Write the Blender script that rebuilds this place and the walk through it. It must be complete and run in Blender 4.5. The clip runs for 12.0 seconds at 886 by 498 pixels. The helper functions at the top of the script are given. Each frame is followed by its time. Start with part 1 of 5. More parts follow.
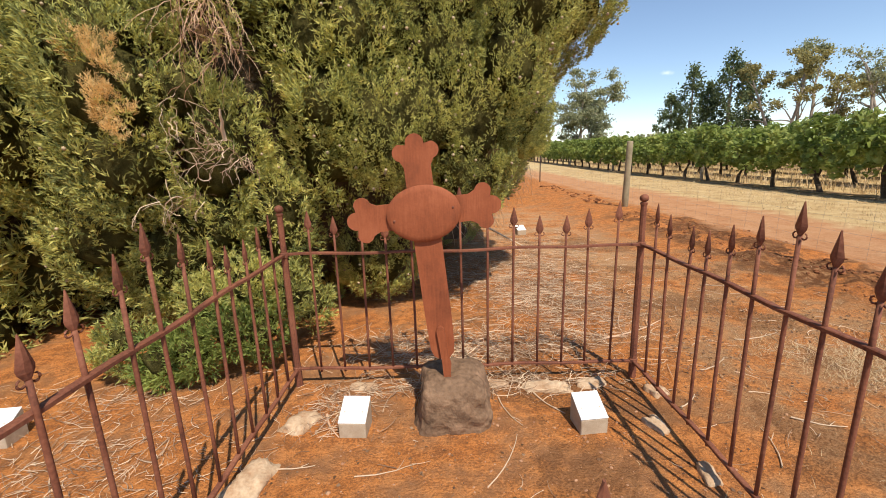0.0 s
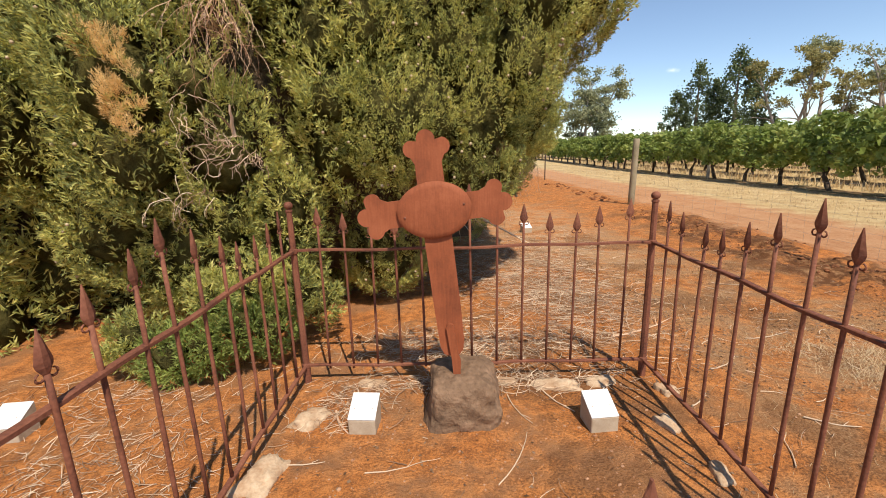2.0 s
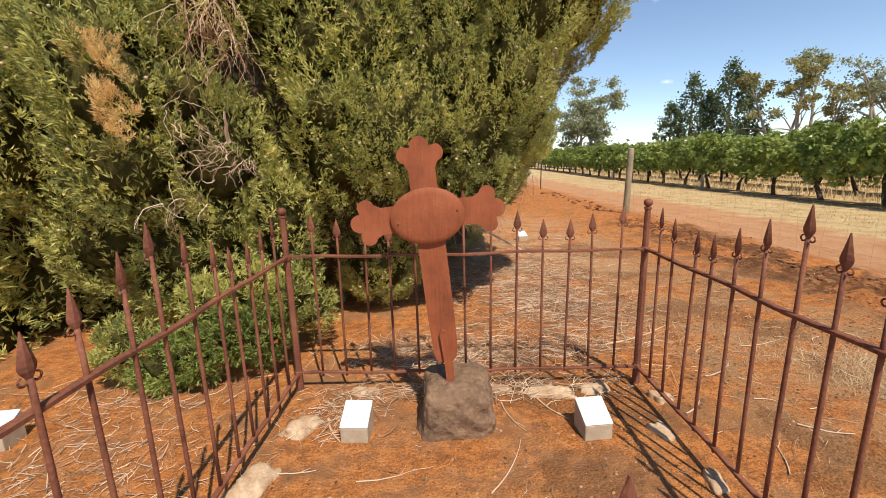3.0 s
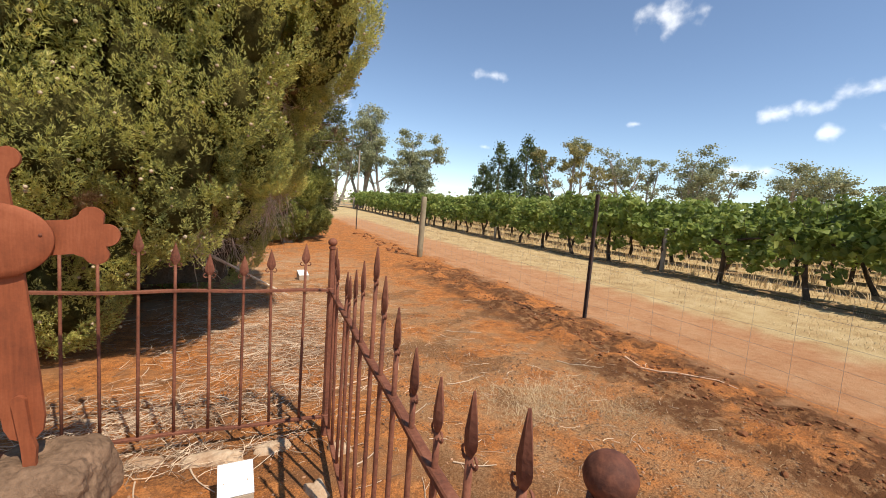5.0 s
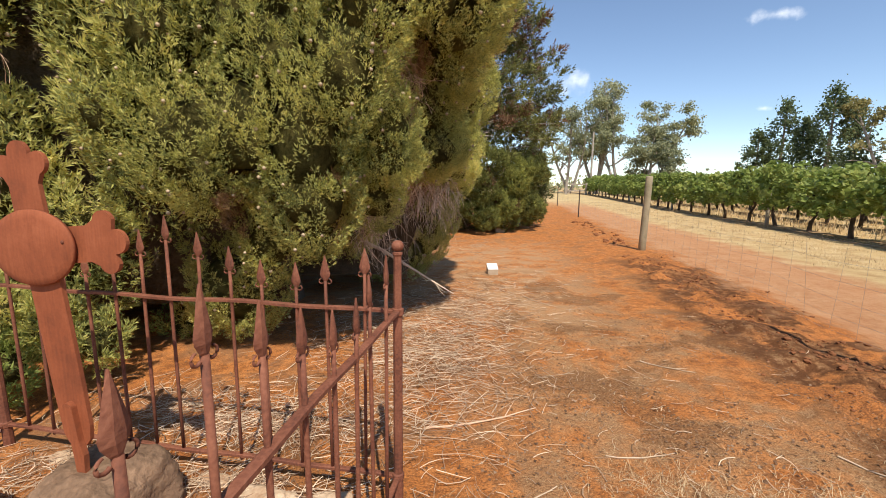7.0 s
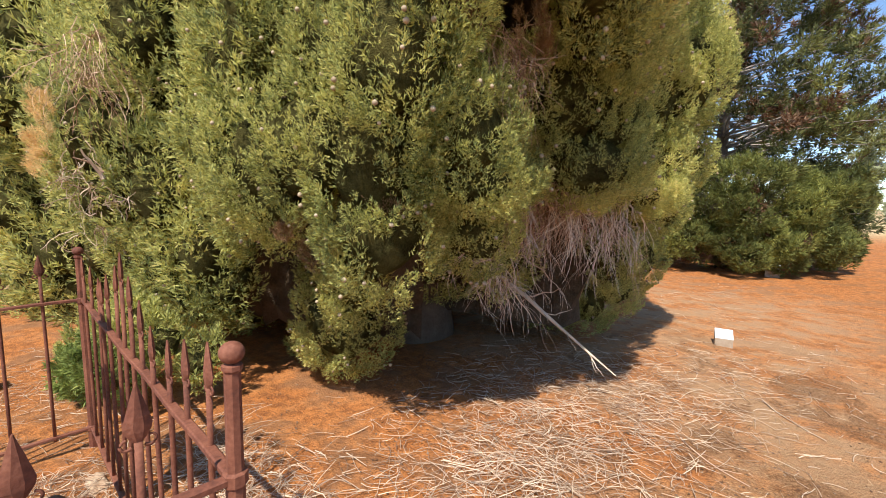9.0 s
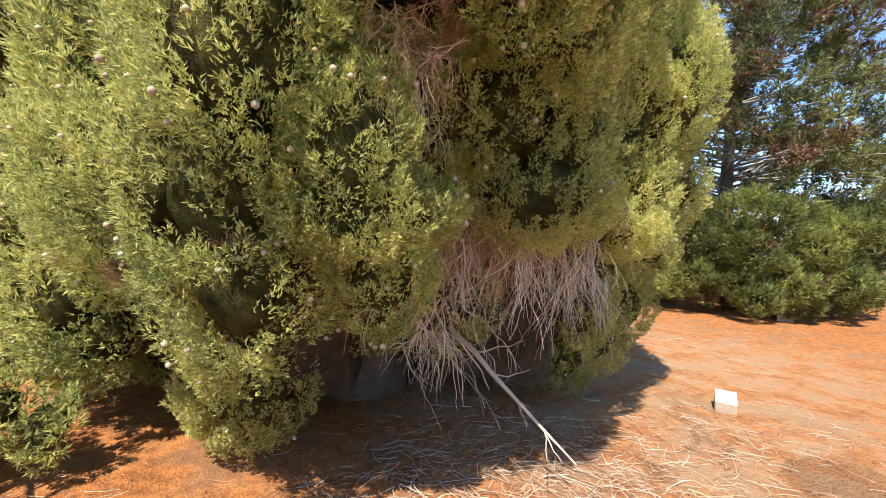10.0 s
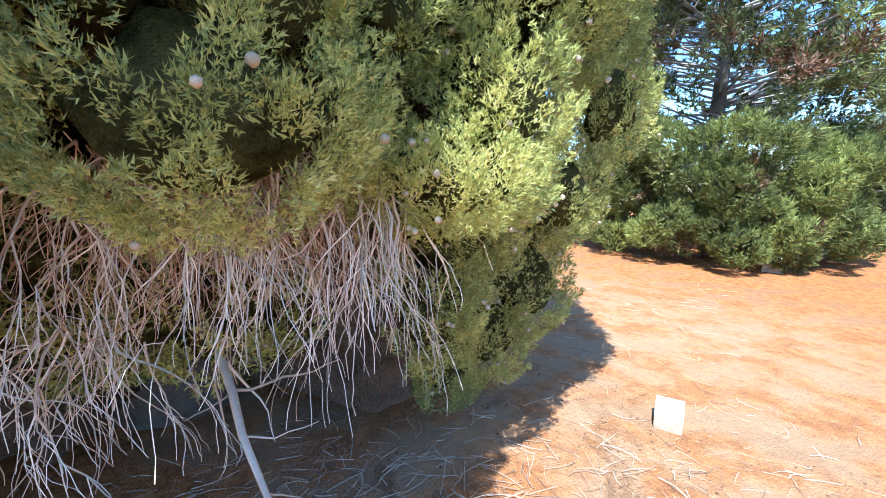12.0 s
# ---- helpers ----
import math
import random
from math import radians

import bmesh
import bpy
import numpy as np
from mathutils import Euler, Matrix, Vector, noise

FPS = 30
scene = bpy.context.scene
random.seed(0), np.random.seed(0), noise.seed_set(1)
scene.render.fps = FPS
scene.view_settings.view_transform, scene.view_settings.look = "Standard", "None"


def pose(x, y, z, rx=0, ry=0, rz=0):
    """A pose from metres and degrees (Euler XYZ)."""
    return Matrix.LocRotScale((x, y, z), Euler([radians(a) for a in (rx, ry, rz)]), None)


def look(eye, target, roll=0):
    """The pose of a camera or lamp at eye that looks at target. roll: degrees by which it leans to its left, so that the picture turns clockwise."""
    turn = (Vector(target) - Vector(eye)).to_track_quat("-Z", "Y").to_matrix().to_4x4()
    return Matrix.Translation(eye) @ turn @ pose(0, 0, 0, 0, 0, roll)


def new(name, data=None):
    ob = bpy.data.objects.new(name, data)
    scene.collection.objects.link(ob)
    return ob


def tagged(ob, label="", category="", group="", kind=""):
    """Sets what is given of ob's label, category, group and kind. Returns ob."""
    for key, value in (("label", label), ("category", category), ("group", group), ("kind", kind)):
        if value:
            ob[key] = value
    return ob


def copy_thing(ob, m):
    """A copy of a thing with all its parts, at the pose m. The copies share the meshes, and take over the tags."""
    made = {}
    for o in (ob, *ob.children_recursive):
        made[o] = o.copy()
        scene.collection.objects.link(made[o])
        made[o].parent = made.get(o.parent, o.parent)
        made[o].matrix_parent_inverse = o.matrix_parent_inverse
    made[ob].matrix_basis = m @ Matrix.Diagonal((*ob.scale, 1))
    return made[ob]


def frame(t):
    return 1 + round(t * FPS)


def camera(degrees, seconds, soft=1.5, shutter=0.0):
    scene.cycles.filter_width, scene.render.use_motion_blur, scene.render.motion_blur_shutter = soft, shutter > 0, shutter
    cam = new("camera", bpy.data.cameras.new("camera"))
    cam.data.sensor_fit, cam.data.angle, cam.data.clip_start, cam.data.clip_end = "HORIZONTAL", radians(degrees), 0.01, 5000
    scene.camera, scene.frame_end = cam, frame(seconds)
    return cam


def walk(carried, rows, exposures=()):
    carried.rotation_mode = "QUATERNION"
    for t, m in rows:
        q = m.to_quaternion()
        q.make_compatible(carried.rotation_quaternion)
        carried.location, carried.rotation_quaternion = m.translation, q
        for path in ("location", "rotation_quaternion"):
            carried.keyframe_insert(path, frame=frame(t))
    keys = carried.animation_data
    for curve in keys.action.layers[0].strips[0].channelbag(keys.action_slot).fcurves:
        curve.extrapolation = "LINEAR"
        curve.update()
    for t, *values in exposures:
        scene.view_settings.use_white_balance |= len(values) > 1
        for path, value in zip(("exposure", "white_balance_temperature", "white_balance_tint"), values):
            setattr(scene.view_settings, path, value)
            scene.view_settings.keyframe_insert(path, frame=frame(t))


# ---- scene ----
cam = camera(93.3, 12.0, 0.95)
PATH = [
    (0, (0.677, 0.355, 1.488), (0.655, 2.306, 1.049), -1.8),
    (0.5, (0.652, 0.365, 1.477), (0.678, 2.312, 1.021), 0.0),
    (1, (0.65, 0.383, 1.481), (0.679, 2.327, 1.013), 2.0),
    (1.5, (0.633, 0.377, 1.485), (0.62, 2.322, 1.02), 0.5),
    (2, (0.64, 0.363, 1.482), (0.601, 2.312, 1.033), -1.7),
    (2.5, (0.633, 0.36, 1.478), (0.586, 2.312, 1.045), -1.7),
    (4.3, (1.074, 0.362, 1.442), (1.407, 2.312, 1.148), 2.7),
    (4.5, (1.2, 0.32, 1.464), (1.637, 2.254, 1.198), 3.8),
    (5, (1.567, 0.391, 1.447), (2.314, 2.235, 1.247), 4.1),
    (5.5, (1.916, 0.516, 1.478), (2.747, 2.322, 1.26), 5.1),
    (6, (2.209, 0.62, 1.492), (2.695, 2.542, 1.232), 5.0),
    (6.5, (2.338, 0.915, 1.484), (2.396, 2.892, 1.189), 2.7),
    (7, (2.373, 1.212, 1.455), (2.042, 3.161, 1.149), 0.7),
    (7.2, (2.398, 1.325, 1.464), (1.879, 3.232, 1.153), 0.4),
    (8.8, (2.799, 2.463, 1.508), (1.517, 3.979, 1.271), 1.2),
    (9, (2.812, 2.586, 1.531), (1.461, 4.043, 1.299), 1.3),
    (9.5, (2.788, 2.992, 1.534), (1.371, 4.396, 1.389), 2.0),
    (10, (2.789, 3.421, 1.574), (1.396, 4.854, 1.482), 2.3),
    (10.5, (2.788, 3.859, 1.614), (1.289, 5.177, 1.498), 1.3),
    (11, (2.708, 4.25, 1.597), (1.233, 5.59, 1.422), 1.6),
    (11.5, (2.661, 4.679, 1.612), (1.35, 6.158, 1.308), 1.3),
    (12, (2.684, 5.15, 1.661), (1.333, 6.575, 1.286), 1.1),
]
EXPOSURE = [(0.0, 0.36, 7200, 10), (2.7, 0.36, 7200, 10), (5.5, 0.28, 7100, 10), (7.0, 0.38, 7100, 10), (9.0, 0.66, 6500, 9), (10.0, 1.05, 6300, 8),
            (10.5, 1.22, 6100, 7), (11.0, 1.45, 5500, 5), (11.5, 1.6, 5100, 3), (12.0, 1.64, 4950, 1)]
walk(cam, [(t, look(eye, target, roll)) for t, eye, target, roll in PATH], exposures=EXPOSURE)

# ---- world, sun ----
SUN = Vector((0.28, -0.63, 1.0)).normalized()          # towards the sun
world = bpy.data.worlds.new("sky")
scene.world = world
world.use_nodes = True
wn, wl = world.node_tree.nodes, world.node_tree.links
wn.clear()
w_out = wn.new("ShaderNodeOutputWorld")
w_bg = wn.new("ShaderNodeBackground")
sky = wn.new("ShaderNodeTexSky")
sky.sky_type = "NISHITA"
sky.sun_disc = False
sky.sun_elevation = math.asin(SUN.z)
sky.sun_rotation = math.atan2(SUN.x, SUN.y)
sky.air_density, sky.dust_density, sky.ozone_density = 0.8, 0.0, 3.0
w_bg.inputs["Strength"].default_value = 0.148
# small fair-weather clouds, by azimuth, elevation, half width and half height in degrees
CLOUDS = [(26.8, 17.1, 2.6, 0.8), (47.5, 23.0, 4.0, 2.2), (58.7, 12.1, 2.0, 1.1), (61.8, 12.4, 2.2, 1.2), (65.4, 13.8, 3.2, 1.1),
          (69.2, 10.2, 2.6, 0.8), (57.7, 6.2, 3.6, 1.0), (26.6, 8.3, 1.2, 0.5), (45.1, 11.6, 1.4, 0.5), (6.5, 12.6, 2.6, 1.8), (63.0, 10.0, 1.4, 1.2)]
w_co = wn.new("ShaderNodeTexCoord")
w_noise = wn.new("ShaderNodeTexNoise")
w_noise.inputs["Scale"].default_value, w_noise.inputs["Detail"].default_value = 26.0, 5.0
wl.new(w_co.outputs["Generated"], w_noise.inputs["Vector"])
last = None
for c_az, c_el, c_w, c_h in CLOUDS:
    a, e = radians(c_az), radians(c_el)
    d = Vector((math.sin(a) * math.cos(e), math.cos(a) * math.cos(e), math.sin(e)))
    sub = wn.new("ShaderNodeVectorMath"); sub.operation = "SUBTRACT"
    sub.inputs[1].default_value = d
    wl.new(w_co.outputs["Generated"], sub.inputs[0])
    mul = wn.new("ShaderNodeVectorMath"); mul.operation = "MULTIPLY"
    mul.inputs[1].default_value = (1 / radians(c_w), 1 / radians(c_w), 1 / radians(c_h))
    wl.new(sub.outputs[0], mul.inputs[0])
    ln = wn.new("ShaderNodeVectorMath"); ln.operation = "LENGTH"
    wl.new(mul.outputs[0], ln.inputs[0])
    inv = wn.new("ShaderNodeMath"); inv.operation = "SUBTRACT"
    inv.inputs[0].default_value = 1.0
    wl.new(ln.outputs["Value"], inv.inputs[1])
    if last is None:
        last = inv.outputs[0]
    else:
        mx = wn.new("ShaderNodeMath"); mx.operation = "MAXIMUM"
        wl.new(last, mx.inputs[0]); wl.new(inv.outputs[0], mx.inputs[1])
        last = mx.outputs[0]
w_add = wn.new("ShaderNodeMath"); w_add.operation = "MULTIPLY_ADD"
w_add.inputs[1].default_value, w_add.inputs[2].default_value = 2.6, -1.45
wl.new(w_noise.outputs["Fac"], w_add.inputs[0])
w_sum = wn.new("ShaderNodeMath"); w_sum.operation = "ADD"
wl.new(last, w_sum.inputs[0]); wl.new(w_add.outputs[0], w_sum.inputs[1])
w_ramp = wn.new("ShaderNodeMapRange"); w_ramp.interpolation_type = "SMOOTHSTEP"
w_ramp.inputs["From Min"].default_value, w_ramp.inputs["From Max"].default_value = 0.0, 1.3
w_ramp.inputs["To Max"].default_value = 0.6
wl.new(w_sum.outputs[0], w_ramp.inputs["Value"])
w_mix = wn.new("ShaderNodeMix"); w_mix.data_type = "RGBA"
w_mix.inputs["B"].default_value = (9.5, 9.8, 10.2, 1)
wl.new(w_ramp.outputs["Result"], w_mix.inputs["Factor"])
wl.new(sky.outputs[0], w_mix.inputs["A"])
wl.new(w_mix.outputs["Result"], w_bg.inputs["Color"])
wl.new(w_bg.outputs[0], w_out.inputs["Surface"])

sun_data = bpy.data.lights.new("sun", "SUN")
sun_data.energy, sun_data.angle, sun_data.color = 4.3, radians(0.53), (1.0, 0.94, 0.85)
sun = new("sun", sun_data)
sun.matrix_basis = look(SUN * 40, (0, 0, 0))

rng = np.random.default_rng(11)


# ---- materials ----
class Mat:
    """A small builder of node materials."""

    def __init__(self, name, rough=0.8, metal=0.0, spec=0.3):
        self.m = bpy.data.materials.new(name)
        self.m.use_nodes = True
        self.n, self.l = self.m.node_tree.nodes, self.m.node_tree.links
        self.b = self.n["Principled BSDF"]
        self.b.inputs["Roughness"].default_value = rough
        self.b.inputs["Metallic"].default_value = metal
        self.b.inputs["Specular IOR Level"].default_value = spec
        self.geo = self.n.new("ShaderNodeNewGeometry")
        self.co = self.n.new("ShaderNodeTexCoord")

    def put(self, sock, val):
        if hasattr(val, "links"):
            self.l.new(val, sock)
        elif isinstance(val, tuple):
            sock.default_value = (*val, 1) if len(val) == 3 else val
        else:
            sock.default_value = val

    def noise(self, scale, detail=4.0, rough=0.55, where="world", dist=0.0):
        t = self.n.new("ShaderNodeTexNoise")
        t.inputs["Scale"].default_value, t.inputs["Detail"].default_value = scale, detail
        t.inputs["Roughness"].default_value, t.inputs["Distortion"].default_value = rough, dist
        self.l.new(self.geo.outputs["Position"] if where == "world" else self.co.outputs["Object"], t.inputs["Vector"])
        return t.outputs["Fac"]

    def ramp(self, fac, stops):
        r = self.n.new("ShaderNodeValToRGB")
        els = r.color_ramp.elements
        els[0].position, els[0].color = stops[0][0], (*stops[0][1], 1)
        els[1].position, els[1].color = stops[-1][0], (*stops[-1][1], 1)
        for p, c in stops[1:-1]:
            els.new(p).color = (*c, 1)
        self.l.new(fac, r.inputs["Fac"])
        return r.outputs["Color"]

    def map(self, v, a, b, c=0.0, d=1.0, smooth=True):
        r = self.n.new("ShaderNodeMapRange")
        r.interpolation_type = "SMOOTHSTEP" if smooth else "LINEAR"
        for k, x in zip(("From Min", "From Max", "To Min", "To Max"), (a, b, c, d)):
            r.inputs[k].default_value = x
        self.put(r.inputs["Value"], v)
        return r.outputs["Result"]

    def math(self, op, a, b=0.0, c=0.0):
        r = self.n.new("ShaderNodeMath")
        r.operation = op
        for s, v in zip(r.inputs, (a, b, c)):
            self.put(s, v)
        return r.outputs[0]

    def mix(self, f, a, b, blend="MIX"):
        r = self.n.new("ShaderNodeMix")
        r.data_type, r.blend_type = "RGBA", blend
        self.put(r.inputs["Factor"], f)
        self.put(r.inputs["A"], a)
        self.put(r.inputs["B"], b)
        return r.outputs["Result"]

    def xyz(self):
        s = self.n.new("ShaderNodeSeparateXYZ")
        self.l.new(self.geo.outputs["Position"], s.inputs[0])
        return s.outputs

    def color(self, c):
        self.put(self.b.inputs["Base Color"], c)
        return self

    def bump(self, h, strength=0.5, dist=0.01):
        bp = self.n.new("ShaderNodeBump")
        bp.inputs["Strength"].default_value, bp.inputs["Distance"].default_value = strength, dist
        self.l.new(h, bp.inputs["Height"])
        self.l.new(bp.outputs["Normal"], self.b.inputs["Normal"])
        return self

    def leafy(self, colour, amount=0.35):
        """Thin leaves let some light through."""
        tr = self.n.new("ShaderNodeBsdfTranslucent")
        self.put(tr.inputs["Color"], colour)
        mx = self.n.new("ShaderNodeMixShader")
        mx.inputs["Fac"].default_value = amount
        self.l.new(self.b.outputs[0], mx.inputs[1])
        self.l.new(tr.outputs[0], mx.inputs[2])
        self.l.new(mx.outputs[0], self.n["Material Output"].inputs["Surface"])
        return self


def foliage_material(name, dark, mid, light, scale, amount=0.35, rough=0.6):
    m = Mat(name, rough, 0, 0.25)
    isl = m.geo.outputs["Random Per Island"]
    big = m.noise(scale, 3)
    v = m.math("MULTIPLY_ADD", isl, 0.45, m.math("MULTIPLY_ADD", big, 1.5, -0.45))
    c = m.ramp(v, [(0.08, dark), (0.5, mid), (0.95, light)])
    m.color(c).leafy(c, amount)
    return m.m


def cypress_material():
    """Scale leaves that turn from blue-green to yellow-green from bough to bough and tuft to tuft."""
    m = Mat("cypress_leaf", 0.6, 0, 0.25)
    v = m.math("MULTIPLY_ADD", m.noise(1.5, 3), 1.1, -0.45)
    v = m.math("ADD", v, m.math("MULTIPLY_ADD", m.noise(11, 2), 0.9, -0.3))
    v = m.math("MULTIPLY_ADD", m.geo.outputs["Random Per Island"], 0.6, m.math("ADD", v, -0.12))
    c = m.ramp(v, [(0.08, (0.21, 0.24, 0.09)), (0.42, (0.52, 0.52, 0.165)), (0.70, (0.74, 0.69, 0.23)), (0.97, (0.92, 0.80, 0.36))])
    m.color(c).leafy(c, 0.46)
    return m.m


def plain(name, c1, c2, scale, rough=0.8, metal=0.0, fine=60.0, bump=0.4, dist=0.004, where="world", spec=0.3, island=False):
    m = Mat(name, rough, metal, spec)
    a, b = m.noise(scale, 5, where=where), m.noise(fine, 4, where=where)
    v = m.math("MULTIPLY_ADD", b, 0.45, m.math("MULTIPLY_ADD", a, 1.0, -0.22))
    if island:
        v = m.math("MULTIPLY_ADD", m.geo.outputs["Random Per Island"], 0.9, m.math("MULTIPLY_ADD", v, 0.6, -0.25))
    m.color(m.ramp(v, [(0.25, c1), (0.75, c2)])).bump(b, bump, dist)
    return m.m


def rust_material(name, lo, mid, hi, streak=False):
    m = Mat(name, 0.78, 0.0, 0.35)
    a, b = m.noise(7, 5), m.noise(90, 4)
    if streak:
        mp = m.n.new("ShaderNodeMapping")
        mp.inputs["Scale"].default_value = (55, 55, 5)
        m.l.new(m.geo.outputs["Position"], mp.inputs["Vector"])
        t = m.n.new("ShaderNodeTexNoise")
        t.inputs["Scale"].default_value, t.inputs["Detail"].default_value = 1.6, 4
        m.l.new(mp.outputs[0], t.inputs["Vector"])
        b = m.math("MULTIPLY_ADD", b, 0.4, m.math("MULTIPLY", t.outputs["Fac"], 0.6))
    v = m.math("MULTIPLY_ADD", b, 0.6, m.math("MULTIPLY_ADD", a, 0.8, -0.2))
    m.color(m.ramp(v, [(0.25, lo), (0.5, mid), (0.78, hi)])).bump(b, 0.5, 0.003)
    return m.m


RUST = rust_material("rusted_iron", (0.085, 0.030, 0.019), (0.19, 0.066, 0.037), (0.29, 0.115, 0.066))
RUST_PLATE = rust_material("rusted_plate", (0.17, 0.047, 0.020), (0.27, 0.075, 0.030), (0.36, 0.112, 0.050), True)
DARK_STEEL = rust_material("weathered_steel", (0.03, 0.02, 0.018), (0.055, 0.035, 0.03), (0.09, 0.055, 0.045))
BASALT = plain("brown_field_stone", (0.085, 0.05, 0.03), (0.30, 0.185, 0.115), 8, 0.9, fine=45, bump=0.9, dist=0.012)
LIME = plain("pale_limestone", (0.32, 0.17, 0.085), (0.60, 0.46, 0.32), 9, 0.9, fine=60, bump=0.8, dist=0.008)
CONCRETE = plain("concrete", (0.34, 0.25, 0.17), (0.50, 0.41, 0.31), 14, 0.9, fine=160, bump=0.4, dist=0.002)
PLATE = plain("white_paint", (0.70, 0.71, 0.70), (0.82, 0.82, 0.80), 20, 0.45, fine=200, bump=0.1, dist=0.001)
TWIG = plain("bleached_twig", (0.26, 0.16, 0.10), (0.72, 0.55, 0.39), 3.5, 0.85, fine=80, bump=0.3, island=True)
DEAD = plain("dead_branch", (0.46, 0.34, 0.24), (0.86, 0.70, 0.53), 5, 0.85, fine=70, bump=0.4, island=True)
BROWN_TWIG = plain("brown_twig", (0.36, 0.20, 0.12), (0.78, 0.54, 0.37), 6, 0.85, fine=70, bump=0.4, island=True)
BARK = plain("bark", (0.10, 0.07, 0.05), (0.24, 0.18, 0.13), 4, 0.9, fine=40, bump=0.8, dist=0.01)
GUM_BARK = plain("gum_bark", (0.20, 0.16, 0.13), (0.48, 0.42, 0.36), 1.2, 0.8, fine=12, bump=0.5, dist=0.02)
VINE_BARK = plain("vine_bark", (0.045, 0.032, 0.024), (0.14, 0.095, 0.065), 6, 0.9, fine=60, bump=0.9, dist=0.01)
POST_WOOD = plain("treated_pine", (0.20, 0.17, 0.105), (0.36, 0.30, 0.20), 5, 0.85, fine=50, bump=0.5, dist=0.004)
GREY_WOOD = plain("grey_wood", (0.25, 0.21, 0.17), (0.42, 0.37, 0.31), 4, 0.85, fine=40, bump=0.5)
WIRE = plain("galvanised_wire", (0.20, 0.19, 0.18), (0.38, 0.36, 0.33), 4, 0.5, 0.6, bump=0.1)
HOSE = plain("drip_hose", (0.06, 0.045, 0.02), (0.20, 0.15, 0.05), 2, 0.5, bump=0.1)
PEBBLE = plain("pebble", (0.24, 0.10, 0.05), (0.58, 0.34, 0.20), 12, 0.85, fine=90, bump=0.4)
CLOD = plain("soil_clod", (0.15, 0.058, 0.025), (0.30, 0.115, 0.046), 5, 0.95, fine=70, bump=0.8, dist=0.006)
# Core shell: dead inner twigs, with shade between the boughs put into its colour.
CORE = plain("shaded_inner_twigs", (0.05, 0.036, 0.021), (0.15, 0.105, 0.065), 6, 0.95, fine=50, bump=1.0, dist=0.03)
CONE = plain("cypress_cone", (0.30, 0.22, 0.13), (0.60, 0.47, 0.32), 9, 0.7, fine=120, bump=0.4)
CYPRESS = cypress_material()
# Darker copy of the leaf: shade between the tufts put into the colour.
SHADED_LEAF = plain("shaded_leaf", (0.020, 0.019, 0.008), (0.19, 0.17, 0.06), 9, 1.0, spec=0.0, fine=130, bump=1.0, dist=0.04)
CYPRESS_FAR = foliage_material("cypress_leaf_green", (0.065, 0.07, 0.035), (0.13, 0.14, 0.055), (0.34, 0.35, 0.10), 0.5, 0.25)
GREEN_BOUGH = foliage_material("cypress_bough_green", (0.07, 0.08, 0.03), (0.18, 0.20, 0.06), (0.46, 0.47, 0.13), 0.9, 0.4)
SUCKER = foliage_material("young_leaf", (0.13, 0.17, 0.05), (0.25, 0.31, 0.08), (0.42, 0.47, 0.13), 2.5)
DEAD_LEAF = foliage_material("dead_leaf", (0.62, 0.38, 0.15), (0.85, 0.60, 0.27), (0.95, 0.74, 0.40), 5)
BROWN_LEAF = foliage_material("withered_leaf", (0.16, 0.09, 0.045), (0.33, 0.20, 0.10), (0.52, 0.35, 0.20), 5)
CHIPS = foliage_material("bark_chips", (0.08, 0.04, 0.022), (0.18, 0.095, 0.05), (0.40, 0.27, 0.17), 5, 0.1)
VINE_LEAF = foliage_material("vine_leaf", (0.11, 0.15, 0.04), (0.23, 0.30, 0.07), (0.44, 0.48, 0.15), 0.9, 0.45, 0.45)
# Gum leaves are lightened: the haze of distance is put into their colour.
GUM_LEAF = foliage_material("gum_leaf", (0.19, 0.21, 0.13), (0.32, 0.335, 0.19), (0.45, 0.45, 0.26), 0.25)
GUM_WARM = foliage_material("gum_leaf_warm", (0.19, 0.18, 0.085), (0.34, 0.30, 0.12), (0.46, 0.40, 0.17), 0.3)
PINE_LEAF = foliage_material("pine_leaf", (0.07, 0.095, 0.05), (0.12, 0.16, 0.075), (0.20, 0.24, 0.105), 0.4)
STRAW = foliage_material("straw", (0.42, 0.29, 0.16), (0.63, 0.47, 0.28), (0.78, 0.63, 0.41), 1.0, 0.25)


